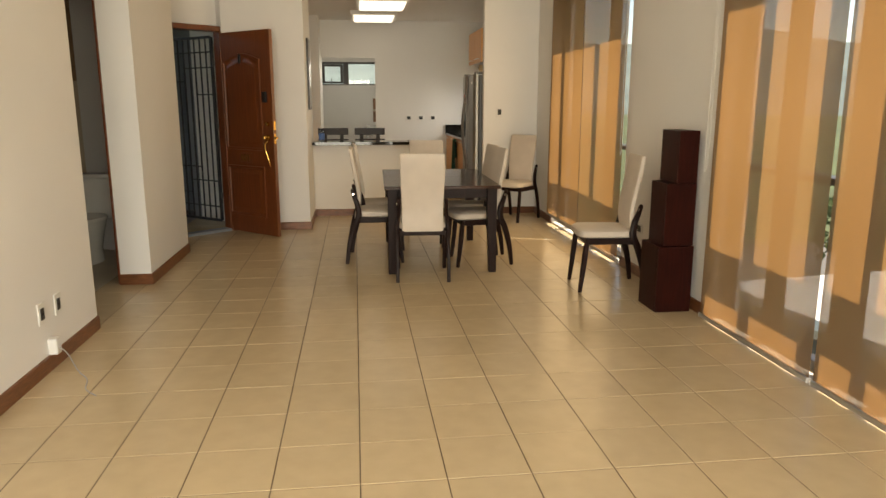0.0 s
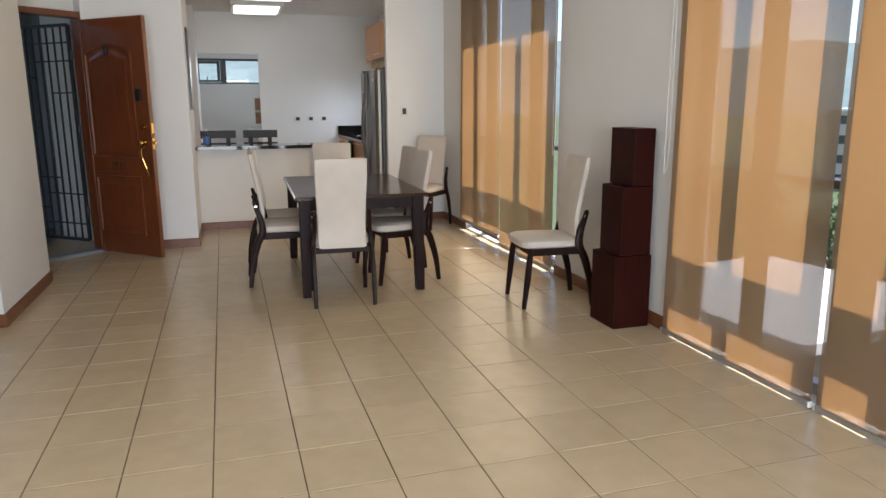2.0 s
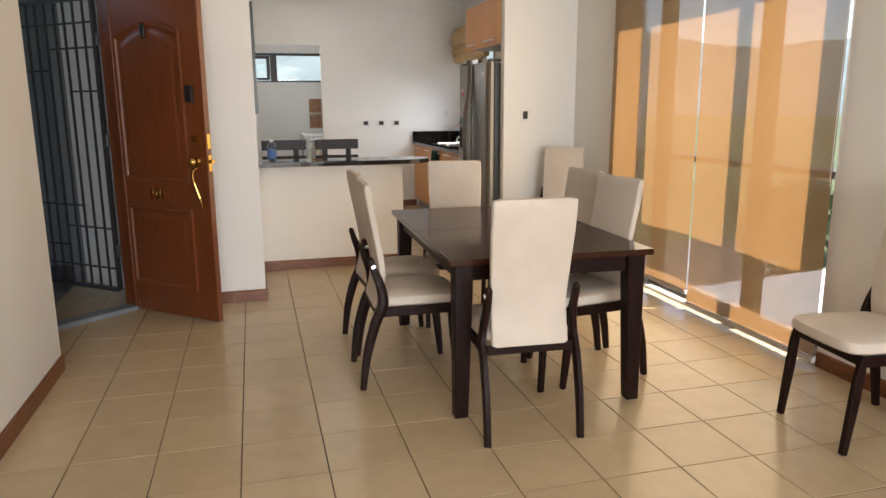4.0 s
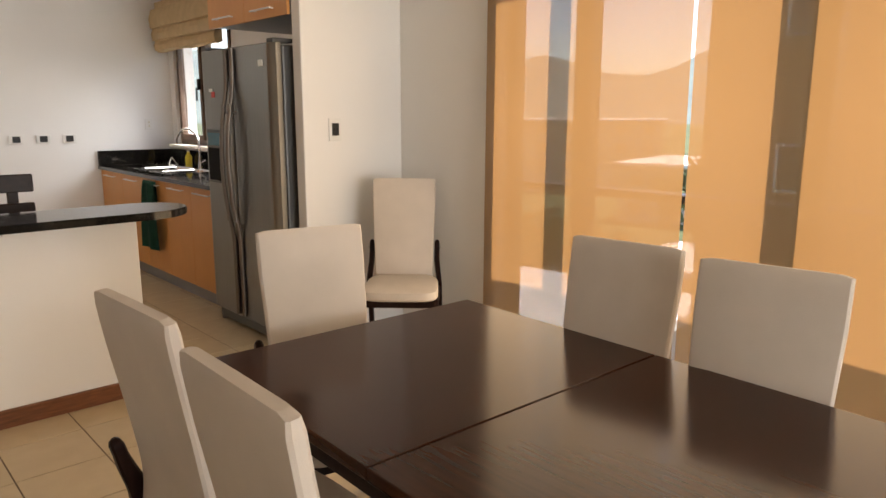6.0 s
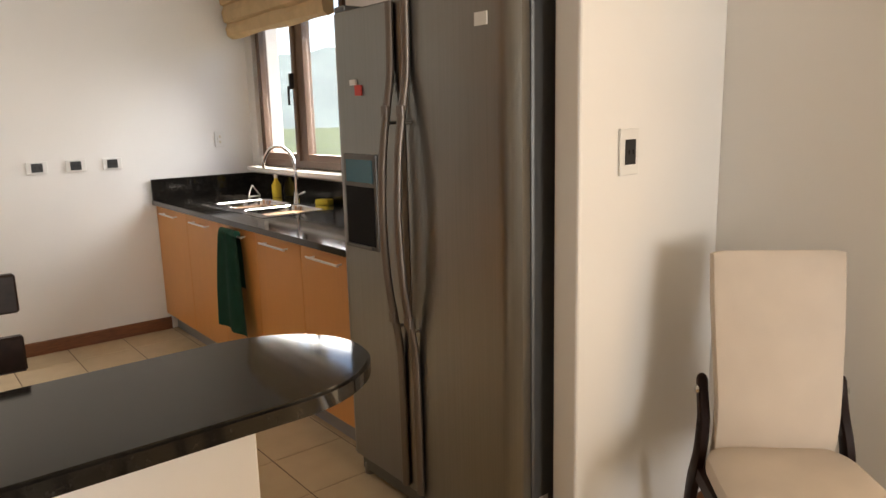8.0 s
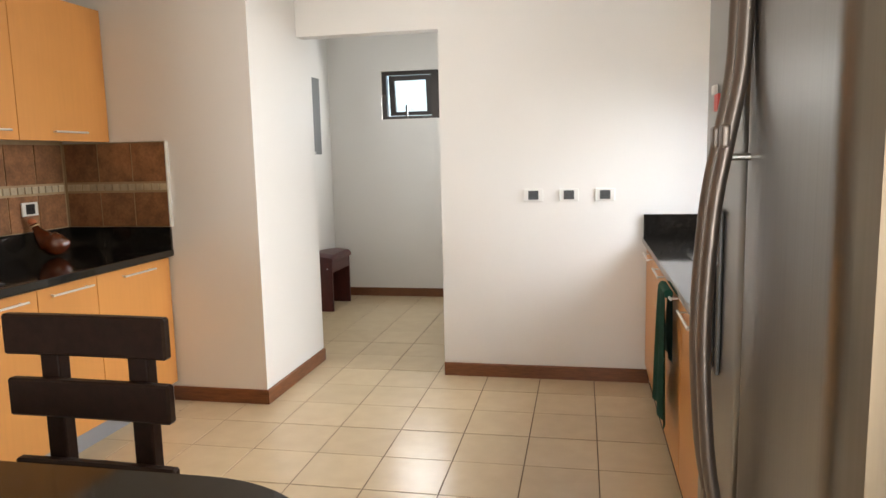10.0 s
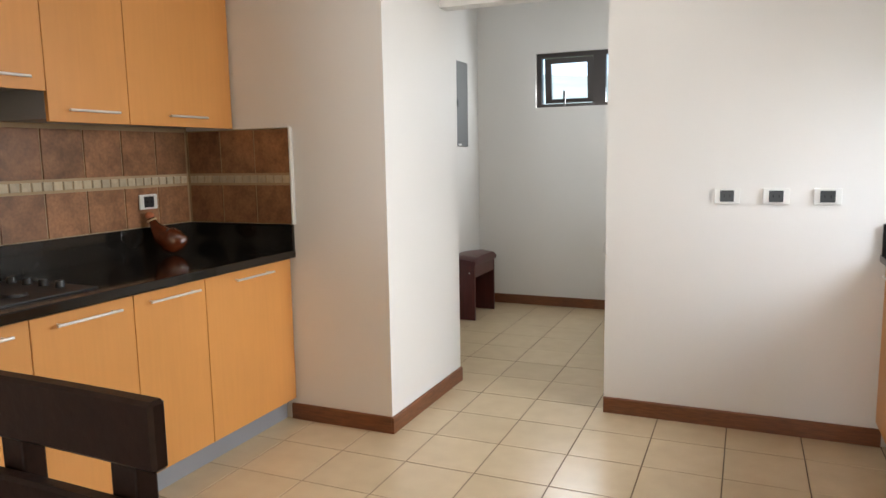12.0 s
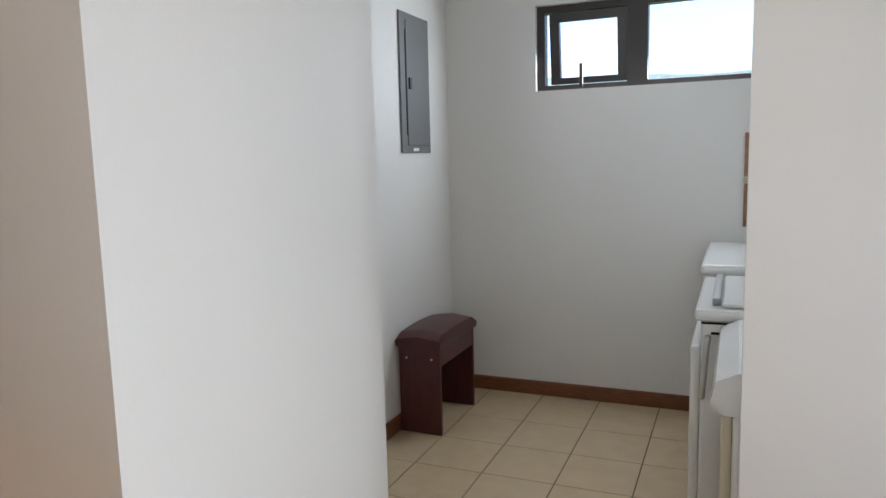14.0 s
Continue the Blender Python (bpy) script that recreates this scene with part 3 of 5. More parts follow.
# bathroom opening trim and toilet
bath = thing("door_2", "brown wooden frame of the bathroom opening", "door", kind="structure")
part("door_jamb", box_bm(-1.57, 1.70, 0, -1.532, 1.729, 2.235, 0.003), M_DOOR, bath)
part("door_jamb", box_bm(-1.592, 2.87, 0, -1.572, 2.92, 2.235, 0.003), M_DOOR, bath)
part("door_head", box_bm(-1.57, 1.73, 2.205, -1.532, 2.864, 2.238, 0.003), M_DOOR, bath)
toilet = thing("toilet", "white ceramic toilet on the bathroom floor", "toilet", pose(-2.12, 3.72, 0, 0, 0, 0))
def oval(cx, cy, rx, ry, z, n=24):
    return [(cx + rx * math.cos(2 * math.pi * i / n), cy + ry * math.sin(2 * math.pi * i / n), z) for i in range(n)]
part("bowl", loft_bm([oval(0, 0.05, 0.11, 0.2, 0), oval(0, 0.05, 0.1, 0.19, 0.12), oval(0, 0.0, 0.15, 0.23, 0.28), oval(0, -0.03, 0.19, 0.25, 0.39)]), M_CERAM, toilet)
part("seat_lid", loft_bm([oval(0, -0.03, 0.195, 0.255, 0.392), oval(0, -0.03, 0.2, 0.26, 0.405), oval(0, -0.03, 0.19, 0.25, 0.425)]), M_CERAM, toilet)
part("tank", box_bm(-0.22, 0.24, 0.36, 0.22, 0.44, 0.74, 0.02, 3), M_CERAM, toilet)
part("tank_lid", box_bm(-0.23, 0.23, 0.741, 0.23, 0.45, 0.775, 0.01, 2), M_CERAM, toilet)

# sockets and phone adaptor on the living room wall
def wall_plate(name, label, m, w=0.075, h=0.118, slots="socket"):
    """A plate on the local xz plane, showing towards -y."""
    t = thing(name, label, "socket", m)
    part("plate", box_bm(-w / 2, -0.009, -h / 2, w / 2, -0.0006, h / 2, 0.003), M_WHITEP, t)
    if slots == "socket":
        part("insert", box_bm(-w * 0.27, -0.0125, -h * 0.36 if w > h else -h * 0.27, w * 0.27, -0.0095, h * 0.36 if w > h else h * 0.27, 0.001), M_BLACK, t, "black insert")
        for s in (-1, 1):
            part("slot", box_bm(s * w * 0.11 - 0.002, -0.0135, -0.006, s * w * 0.11 + 0.002, -0.0126, 0.006), M_BLACKM, t)
    else:
        part("insert", box_bm(-w * 0.25, -0.0125, -h * 0.3, w * 0.25, -0.0095, h * 0.3, 0.001), M_WHITEP, t)
        for s in (-1, 1):
            part("rocker", box_bm(-0.006, -0.016, s * 0.018 - 0.009, 0.006, -0.0126, s * 0.018 + 0.009, 0.001), M_CREAMM, t)
    return t


for y, z in ((0.965, 0.327), (1.17, 0.325)):
    wall_plate("wall_socket", "white wall socket with black insert above the baseboard", pose(-1.357, y, z, 0, 0, 90), 0.075, 0.118)
ad = thing("plug_adaptor", "white plug adaptor with a thin grey cable on the floor", "adaptor", pose(-1.357, 1.03, 0.13, 0, 0, 90))
part("body", box_bm(-0.03, -0.05, -0.045, 0.03, -0.0006, 0.045, 0.008), M_WHITEP, ad)
cab = smooth_line([(0.0, -0.05, -0.01), (-0.03, -0.1, -0.04), (-0.1, -0.17, -0.11), (-0.2, -0.25, -0.124), (-0.33, -0.29, -0.126), (-0.42, -0.37, -0.126)], 7)
part("cable", tube_bm(cab, 0.003, 8), M_GREYP, ad, "thin grey cable")
wall_plate("wall_switch", "white framed black switch on the short wall", pose(2.125, 6.15, 1.303), 0.085, 0.13)
for x in (1.232, 1.446, 1.66):
    wall_plate("wall_socket", "white horizontal wall socket with black insert", pose(x, 9.8, 1.16), 0.115, 0.075)
wall_plate("wall_switch", "white double switch beside the kitchen window", pose(2.38, 9.8, 1.285), 0.07, 0.11, "switch")
wall_plate("wall_socket", "white socket with black insert near the boxes", pose(XW, 2.66, 0.4, 0, 0, -90), 0.115, 0.075)
pic = thing("picture_frame", "thin black picture frame hung on the column", "picture", pose(-0.235, 5.78, 1.74))
part("frame", box_bm(0.0008, -0.2, -0.4, 0.022, 0.2, 0.4, 0.003), M_PICT, pic)
part("print", box_bm(0.0222, -0.17, -0.37, 0.0235, 0.17, 0.37), M_GREYP, pic)


# ---- dining furniture ----
def bent_leg(points, w, d0, d1, top_round=False):
    """A sawn leg: a smooth line in the yz plane at x = 0, width w along x, depth from d0 to d1."""
    line = smooth_line(points, 6)
    rings = []
    for i, q in enumerate(line):
        a, b = line[max(i - 1, 0)], line[min(i + 1, len(line) - 1)]
        d = (b - a).normalized()
        nn = Vector((0, d.z, -d.y)) * (d0 + (d1 - d0) * math.sin(math.pi * min(i / (len(line) - 1) * 1.1, 1.0)) )
        h = w / 2
        c = 0.3 * min(h, nn.length)
        def P(u, v):
            return q + Vector((u, 0, 0)) + nn * v
        rings.append([P(-h, -0.35), P(-h * 0.65, -0.5), P(h * 0.65, -0.5), P(h, -0.35), P(h, 0.35), P(h * 0.65, 0.5), P(-h * 0.65, 0.5), P(-h, 0.35)])
    if top_round:
        last = rings[-1]
        c = sum((Vector(v) for v in last), Vector()) / 8
        d = (line[-1] - line[-2]).normalized()
        rings.append([c + (Vector(v) - c) * 0.75 + d * 0.012 for v in last])
        rings.append([c + (Vector(v) - c) * 0.3 + d * 0.018 for v in last])
    return loft_bm(rings)


def dining_chair():
    ch = thing("dining_chair", "dark wood dining chair with tall cream upholstered back", "chair", group="dining chairs")
    # seat: a soft pad, wider in front
    n = 40
    def seat_ring(k, z):
        out = []
        for i in range(n):
            a = 2 * math.pi * i / n
            cx, cy = math.cos(a), math.sin(a)
            e = 0.36
            x = math.copysign(abs(cx) ** e, cx) * (0.205 + 0.022 * cy)
            y = math.copysign(abs(cy) ** e, cy) * 0.21 + 0.015 + (0.02 if cy > 0.5 else 0) * (1 - abs(cx))
            out.append((x * k, 0.015 + (y - 0.015) * k, z))
        return out
    part("seat", loft_bm([seat_ring(0.95, 0.418), seat_ring(1.0, 0.428), seat_ring(1.0, 0.447), seat_ring(0.97, 0.465), seat_ring(0.86, 0.478), seat_ring(0.5, 0.484), seat_ring(0.1, 0.485)]),
         M_FABRIC, ch, "cream padded seat")
    # back pad: an S in profile, waisted at the height of the bolts
    prof = smooth_line([(0, -0.19, 0.40), (0, -0.165, 0.5), (0, -0.158, 0.6), (0, -0.178, 0.74), (0, -0.207, 0.9), (0, -0.226, 1.022)], 5)
    rings = []
    m = len(prof)
    for i, q in enumerate(prof):
        z = q.z
        hw = 0.167 + 0.012 * max(0, min(1, (z - 0.6) / 0.3))
        th = 0.017
        a, b = prof[max(i - 1, 0)], prof[min(i + 1, m - 1)]
        d = (b - a).normalized()
        nn = Vector((0, d.z, -d.y))
        if i in (0, m - 1):
            th *= 0.75
        ring = []
        for u, v in ((-1, -0.5), (-0.97, -0.9), (-0.9, -1), (0, -1), (0.9, -1), (0.97, -0.9), (1, -0.5), (1, 0.5), (0.97, 0.9), (0.9, 1), (0, 1.08), (-0.9, 1), (-0.97, 0.9), (-1, 0.5)):
            ring.append(q + Vector((u * hw, 0, 0)) + nn * (v * th))
        rings.append(ring)
    d = (prof[-1] - prof[-2]).normalized()
    c = prof[-1] + d * 0.006
    rings.append([c + (v - prof[-1]) * 0.86 for v in rings[-1]])
    part("backrest", loft_bm(rings), M_FABRIC, ch, "tall cream padded back")
    for s in (-1, 1):
        x = s * 0.205
        bm = bent_leg([(0, -0.275, 0.0), (0, -0.25, 0.18), (0, -0.205, 0.34), (0, -0.165, 0.43), (0, -0.172, 0.52), (0, -0.2, 0.6), (0, -0.216, 0.655)], 0.028, 0.03, 0.052, True)
        bmesh.ops.translate(bm, vec=(x, 0, 0), verts=bm.verts)
        for v in bm.verts:
            v.co.x -= s * 0.016 * max(0, min(1, (v.co.z - 0.42) / 0.14))
        part("rear_leg", bm, M_DARK, ch)
        bm = bent_leg([(0, 0.222, 0.0), (0, 0.2, 0.2), (0, 0.185, 0.36), (0, 0.175, 0.415)], 0.03, 0.026, 0.04)
        bmesh.ops.translate(bm, vec=(s * 0.2, 0, 0), verts=bm.verts)
        part("front_leg", bm, M_DARK, ch)
        part("seat_rail", box_bm(s * 0.2 - 0.011, -0.17, 0.37, s * 0.2 + 0.011, 0.19, 0.418, 0.004), M_DARK, ch)
        part("bolt", cyl_bm((s * 0.202, -0.207, 0.628), (s * 0.2095, -0.207, 0.628), 0.013, 0.010, 14), M_CHROME, ch, "chrome bolt head")
    part("front_rail", box_bm(-0.189, 0.165, 0.371, 0.189, 0.187, 0.417, 0.004), M_DARK, ch)
    part("back_rail", box_bm(-0.189, -0.202, 0.37, 0.189, -0.18, 0.41, 0.004), M_DARK, ch)
    return ch


chair = dining_chair()
chair.matrix_world = pose(0.836, 2.925, 0, 0, 0, -3.3)
for x, y, r in ((0.483, 3.6, -91), (0.51, 4.115, -87), (1.362, 3.37, 98), (1.378, 3.815, 95)):
    copy_thing(chair, pose(x, y, 0, 0, 0, r))
copy_thing(chair, pose(0.997, 4.456, 0, 0, 0, 168))
c = copy_thing(chair, pose(2.223, 5.669, 0, 0, 0, 136))
tagged(c, "dark wood dining chair with tall cream back beside the short wall")
c = copy_thing(chair, pose(2.217, 2.39, 0, 0, 0, 84.5))
tagged(c, "dark wood dining chair with tall cream back beside the stacked boxes")

table = thing("dining_table", "dark-stained rectangular wooden dining table", "table", pose(1.03, 3.677, 0, 0, 0, -1.4))
TX, TY = 0.483, 0.768
for y0, y1 in ((-TY, -0.0012), (0.0012, TY)):
    part("tabletop", box_bm(-TX, y0, 0.716, TX, y1, 0.745, 0.0035, 2), M_TABLE, table)
for sx in (-1, 1):
    part("apron", box_bm(sx * 0.42 - 0.011, -0.66, 0.635, sx * 0.42 + 0.011, 0.66, 0.715, 0.002), M_DARK, table)
    for sy in (-1, 1):
        x, y = sx * 0.415, sy * 0.7
        a, b = 0.041, 0.03
        rings = [[(x + sx * (a - r) + u * r, y + sy * (a - r) + v * r, z) for u, v in ((-1, -1), (1, -1), (1, 1), (-1, 1))] for r, z in ((b, 0.0), (b + 0.001, 0.01), (a, 0.6), (a, 0.7155))]
        bm = loft_bm(rings)
        bmesh.ops.bevel(bm, geom=list(bm.edges), offset=0.003, segments=1, affect="EDGES")
        part("leg", bm, M_DARK, table)
for sy in (-1, 1):
    part("apron", box_bm(-0.373, sy * 0.7 - 0.011, 0.636, 0.373, sy * 0.7 + 0.011, 0.715, 0.002), M_DARK, table)

for k, (z0, z1, x0, y0, y1) in enumerate(((0.0, 0.46, 2.325, 1.63, 1.92), (0.46, 0.885, 2.365, 1.65, 1.9), (0.885, 1.235, 2.435, 1.655, 1.93))):
    o = thing("wooden_box", ("large", "middle", "small")[k] + " dark mahogany box in a stack against the wall", "box", pose(0, 0, z0 + (0.001 if k else 0)), group="stacked boxes")
    hgt = z1 - z0 - 0.001
    x1 = XW - 0.045
    t = 0.02
    bm = box_bm(x0, y0 + t, 0, x0 + t, y1, hgt, 0.002)
    part("side", bm, M_BOXW, o)
    part("side", box_bm(x0 + t + 0.0005, y1 - t, 0, x1, y1, hgt, 0.002), M_BOXW, o)
    part("front", box_bm(x0, y0, 0, x1, y0 + t - 0.0005, hgt, 0.002), M_BOXW, o)
    part("back", box_bm(x1 - t, y0 + t, 0, x1, y1 - t - 0.0005, hgt, 0.002), M_BOXW, o)
    part("top", box_bm(x0 + t + 0.0005, y0 + t, hgt - t, x1 - t - 0.0005, y1 - t - 0.0005, hgt - 0.002), M_BOXW, o)


# ---- kitchen ----
# breakfast bar top with a rounded end
pts = [(-0.232, 5.97), (0.99, 5.97)]
for i in range(1, 24):
    a = -math.pi / 2 + math.pi * i / 24
    pts.append((0.99 + 0.24 * math.cos(a), 6.175 + 0.205 * math.sin(a)))
pts += [(0.99, 6.38), (-0.232, 6.38)]
bm = poly_bm(pts, 0.908, 0.945)
bmesh.ops.bevel(bm, geom=[e for e in bm.edges if abs(e.verts[0].co.z - e.verts[1].co.z) < 1e-6], offset=0.006, segments=2, affect="EDGES")
bar = thing("breakfast_bar", "polished black granite breakfast bar top with rounded end", "countertop")
part("slab", bm, M_GRANITE, bar)
part("bracket", box_bm(0.4, 6.0, 0.893, 0.46, 6.199, 0.9075, 0.002), M_WHITEP, bar)


def bar_stool():
    s = thing("bar_stool", "dark wenge bar stool with slatted back at the bar", "stool", group="bar stools")
    for sx in (-1, 1):
        part("rear_post", box_bm(sx * 0.11 - 0.024, 0.17, 0.0, sx * 0.11 + 0.024, 0.205, 1.06, 0.004), M_WENGE, s)
        part("front_leg", box_bm(sx * 0.16 - 0.02, -0.18, 0.0, sx * 0.16 + 0.02, -0.14, 0.6, 0.004), M_WENGE, s)
    for z0, z1 in ((1.0, 1.09), (0.86, 0.945), (0.7, 0.76)):
        n = 12
        rings = []
        for i in range(n + 1):
            x = -0.2 + 0.4 * i / n
            yy = 0.14 + 0.004 * (1 - (x / 0.2) ** 2)
            rings.append([(x, yy, z0), (x, yy + 0.026, z0), (x, yy + 0.026, z1), (x, yy, z1)])
        bm = loft_bm(rings)
        bmesh.ops.bevel(bm, geom=[e for e in bm.edges if e.calc_face_angle(0) > 0.8], offset=0.005, segments=1, affect="EDGES")
        part("back_slat", bm, M_WENGE, s)
    part("seat", box_bm(-0.2, -0.2, 0.6, 0.2, 0.168, 0.64, 0.01), M_WENGE, s)
    for z in (0.2,):
        part("foot_rail", box_bm(-0.14, -0.172, z, 0.14, -0.15, z + 0.04, 0.003), M_WENGE, s)
        for sx in (-1, 1):
            part("side_rail", box_bm(sx * 0.135 - 0.01, -0.138, z + 0.05, sx * 0.135 + 0.01, 0.168, z + 0.085, 0.003), M_WENGE, s)
    return s


st = bar_stool()
st.matrix_world = pose(0.4845, 6.605, 0, 0, 0, -1)
copy_thing(st, pose(0.004, 6.615, 0, 0, 0, 0))
strap = thing("orange_strap", "crumpled orange-red cloth strap tied round a stool post", "strap", pose(0.114, 6.802, 0.7605))
M_ORANGE = mat("orange_cloth", (0.75, 0.13, 0.05), 0.8, stain=(40, 0.25), bump=0.5, bscale=300)
loop = [(0.034 * math.cos(2 * math.pi * i / 20), 0.027 * math.sin(2 * math.pi * i / 20), 0.016 + 0.008 * math.sin(4 * math.pi * i / 20 + 1)) for i in range(21)]
part("strap_loop", tube_bm(loop, 0.008, 8), M_ORANGE, strap)
part("strap_end", tube_bm(smooth_line([(-0.03, -0.03, 0.018), (-0.07, -0.036, 0.03), (-0.12, -0.034, 0.012), (-0.17, -0.036, 0.022), (-0.2, -0.034, 0.01)], 5), 0.009, 8), M_ORANGE, strap)
part("strap_end", tube_bm(smooth_line([(-0.02, -0.031, 0.01), (-0.08, -0.033, 0.045), (-0.11, -0.031, 0.05), (-0.15, -0.036, 0.008)], 5), 0.006, 8), M_ORANGE, strap)

btl = thing("sanitizer_bottle", "clear sanitizer bottle with blue label on the bar", "bottle", pose(-0.12, 6.15, 0.945))
def circ(r, z, n=20, c=(0, 0)):
    return [(c[0] + r * math.cos(2 * math.pi * i / n), c[1] + r * math.sin(2 * math.pi * i / n), z) for i in range(n)]
part("bottle_body", loft_bm([circ(0.034, 0.0), circ(0.036, 0.006), circ(0.036, 0.12), circ(0.03, 0.14), circ(0.014, 0.152), circ(0.014, 0.16)]), M_CLEAR, btl)
part("bottle_label", loft_bm([circ(0.0366, 0.025), circ(0.0366, 0.1)], caps=False), M_BLUE, btl, "blue paper label")
part("bottle_cap", loft_bm([circ(0.016, 0.1602), circ(0.016, 0.18), circ(0.012, 0.184)]), M_WHITEP, btl)


def bar_handle(parent, a, b, out):
    """A steel bar pull from a to b, standing off along 'out'."""
    a, b, out = Vector(a), Vector(b), Vector(out)
    bm = cyl_bm(a + out, b + out, 0.0055, seg=12)
    d = (b - a)
    for t in (0.08, 0.92):
        cyl_bm(a + d * t + out * 0.02, a + d * t + out, 0.004, seg=8, bm=bm)
    return part("handle", bm, M_PULL, parent, "brushed steel bar handle")


def base_unit(y0, y1, xf, xb, facing, label, handle=True):
    """A base cabinet; facing +1 shows its door towards +x, -1 towards -x."""
    u = thing("base_cabinet", label, "cabinet", group="kitchen base cabinets")
    s = facing
    lo, hi = sorted((xb, xf - s * 0.02))
    part("body", box_bm(lo, y0 + 0.001, 0.115, hi, y1 - 0.001, 0.868), M_CABEDGE, u)
    lo, hi = sorted((xf - s * 0.0185, xf))
    d = part("door", box_bm(lo, y0 + 0.0018, 0.118, hi, y1 - 0.0018, 0.862, 0.0015, 1), M_CAB, u, "orange beech laminate door")
    if handle:
        c = (y0 + y1) / 2
        w = min(0.135, (y1 - y0) * 0.36)
        bar_handle(d, (xf, c - w, 0.825), (xf, c + w, 0.825), (s * 0.03, 0, 0))
    lo, hi = sorted((xb, xf - s * 0.065))
    part("kickboard", box_bm(lo, y0, 0.0, hi, y1, 0.114), M_TOE, u, "grey kickboard")
    return u


for y0, y1 in ((6.45, 6.85), (6.85, 7.25), (7.25, 7.67), (7.67, 8.1), (8.1, 8.49), (8.49, 9.115)):
    base_unit(y0, y1, -0.83, -1.47, 1, "orange beech base cabinet with steel handle under granite")
CW = thing("kitchen_worktop", "polished black granite worktop along the tiled kitchen wall", "countertop")
part("slab", box_bm(-1.484, 6.45, 0.872, -0.8, 9.124, 0.908, 0.004), M_GRANITE, CW)
part("front_edge", box_bm(-0.829, 6.45, 0.8705, -0.802, 9.1235, 0.8718), M_GRANITE, CW)
part("upstand", box_bm(-1.483, 6.45, 0.9085, -1.463, 9.123, 1.04, 0.002), M_GRANITE, CW)
part("upstand", box_bm(-1.462, 9.103, 0.9085, -0.803, 9.123, 1.04, 0.002), M_GRANITE, CW)
hob = thing("gas_hob", "black built-in hob with knobs on the worktop", "hob", pose(-1.13, 7.7, 0.9086))
part("hob_plate", box_bm(-0.24, -0.36, 0, 0.24, 0.3, 0.006, 0.002), M_BLACK, hob)
for i in range(4):
    part("hob_knob", cyl_bm((-0.16 + 0.09 * i, 0.24, 0.0062), (-0.16 + 0.09 * i, 0.24, 0.03), 0.018, 0.015), M_BLACK, hob)
for x in (-0.11, 0.11):
    for y in (-0.22, 0.06):
        part("burner", cyl_bm((x, y, 0.0062), (x, y, 0.016), 0.045, 0.04), M_BLACK, hob)


def upper_unit(y0, y1, z0, z1, xf, xb, facing, label, seams=()):
    u = thing("wall_cabinet", label, "cabinet", group="kitchen wall cabinets")
    s = facing
    lo, hi = sorted((xb, xf - s * 0.02))
    part("body", box_bm(lo, y0 + 0.001, z0, hi, y1 - 0.001, z1), M_TOE, u, "grey cabinet body")
    e = [y0, *seams, y1]
    for a, b in zip(e, e[1:]):
        lo, hi = sorted((xf - s * 0.0185, xf))
        d = part("door", box_bm(lo, a + 0.0018, z0 - 0.012, hi, b - 0.0018, z1, 0.0015, 1), M_CAB, u, "orange beech laminate door")
        c = (a + b) / 2
        w = min(0.12, (b - a) * 0.32)
        bar_handle(d, (xf, c - w, z0 + 0.035), (xf, c + w, z0 + 0.035), (s * 0.03, 0, 0))
    return u


upper_unit(8.45, 9.115, 1.545, 2.265, -1.155, -1.48, 1, "orange beech wall cabinet with steel handle")
upper_unit(8.06, 8.45, 1.545, 2.265, -1.155, -1.48, 1, "orange beech wall cabinet with steel handle")
upper_unit(7.66, 8.06, 1.66, 2.265, -1.155, -1.48, 1, "orange beech wall cabinet above the hob")
upper_unit(7.26, 7.66, 1.66, 2.265, -1.155, -1.48, 1, "orange beech wall cabinet above the hob")
upper_unit(6.7, 7.26, 1.545, 2.265, -1.155, -1.48, 1, "orange beech wall cabinet with steel handle")
hood = thing("cooker_hood", "grey flat cooker hood under the wall cabinets", "hood", pose(-1.31, 7.66, 1.615))
part("hood_body", box_bm(-0.16, -0.36, 0, 0.1, 0.08, 0.03, 0.004), M_TOE, hood)

# tiled splashback: pieces built at the end of the file
bot = thing("pear_bottle", "amber glass pear-shaped bottle with a bent neck", "bottle", pose(-1.345, 8.81, 0.9085, 0, 0, 20))
axis = smooth_line([(-0.082, 0, 0.182), (-0.072, 0, 0.16), (-0.052, 0, 0.125), (-0.02, 0, 0.085), (0.02, 0, 0.068), (0.062, 0, 0.07), (0.098, 0, 0.078)], 5)
wide = smooth_line([(0.017, 0, 0), (0.019, 0, 0), (0.036, 0, 0), (0.058, 0, 0), (0.066, 0, 0), (0.05, 0, 0), (0.012, 0, 0)], 5)
rings = []
for i, q in enumerate(axis):
    d = (axis[min(i + 1, len(axis) - 1)] - axis[max(i - 1, 0)]).normalized()
    u = Vector((-d.z, 0, d.x))
    r = max(0.006, wide[i].x)
    rings.append([q + Vector((0, 1, 0)) * r * 0.9 * math.cos(2 * math.pi * k / 20) + u * r * math.sin(2 * math.pi * k / 20) for k in range(20)])
part("glass_body", loft_bm(rings), M_AMBER, bot)
part("stopper", sphere_bm((-0.088, 0, 0.196), 0.022, (1, 1, 0.8)), mat("cork", (0.42, 0.13, 0.05), 0.7, stain=(40, 0.3)), bot, "brown cork stopper")
part("neck_cord", tube_bm([(-0.078 + 0.02 * math.cos(2 * math.pi * i / 16), 0.021 * math.sin(2 * math.pi * i / 16), 0.171 + 0.009 * math.cos(2 * math.pi * i / 16)) for i in range(17)], 0.004, 6), M_ROMAN, bot, "tan cord round the neck")
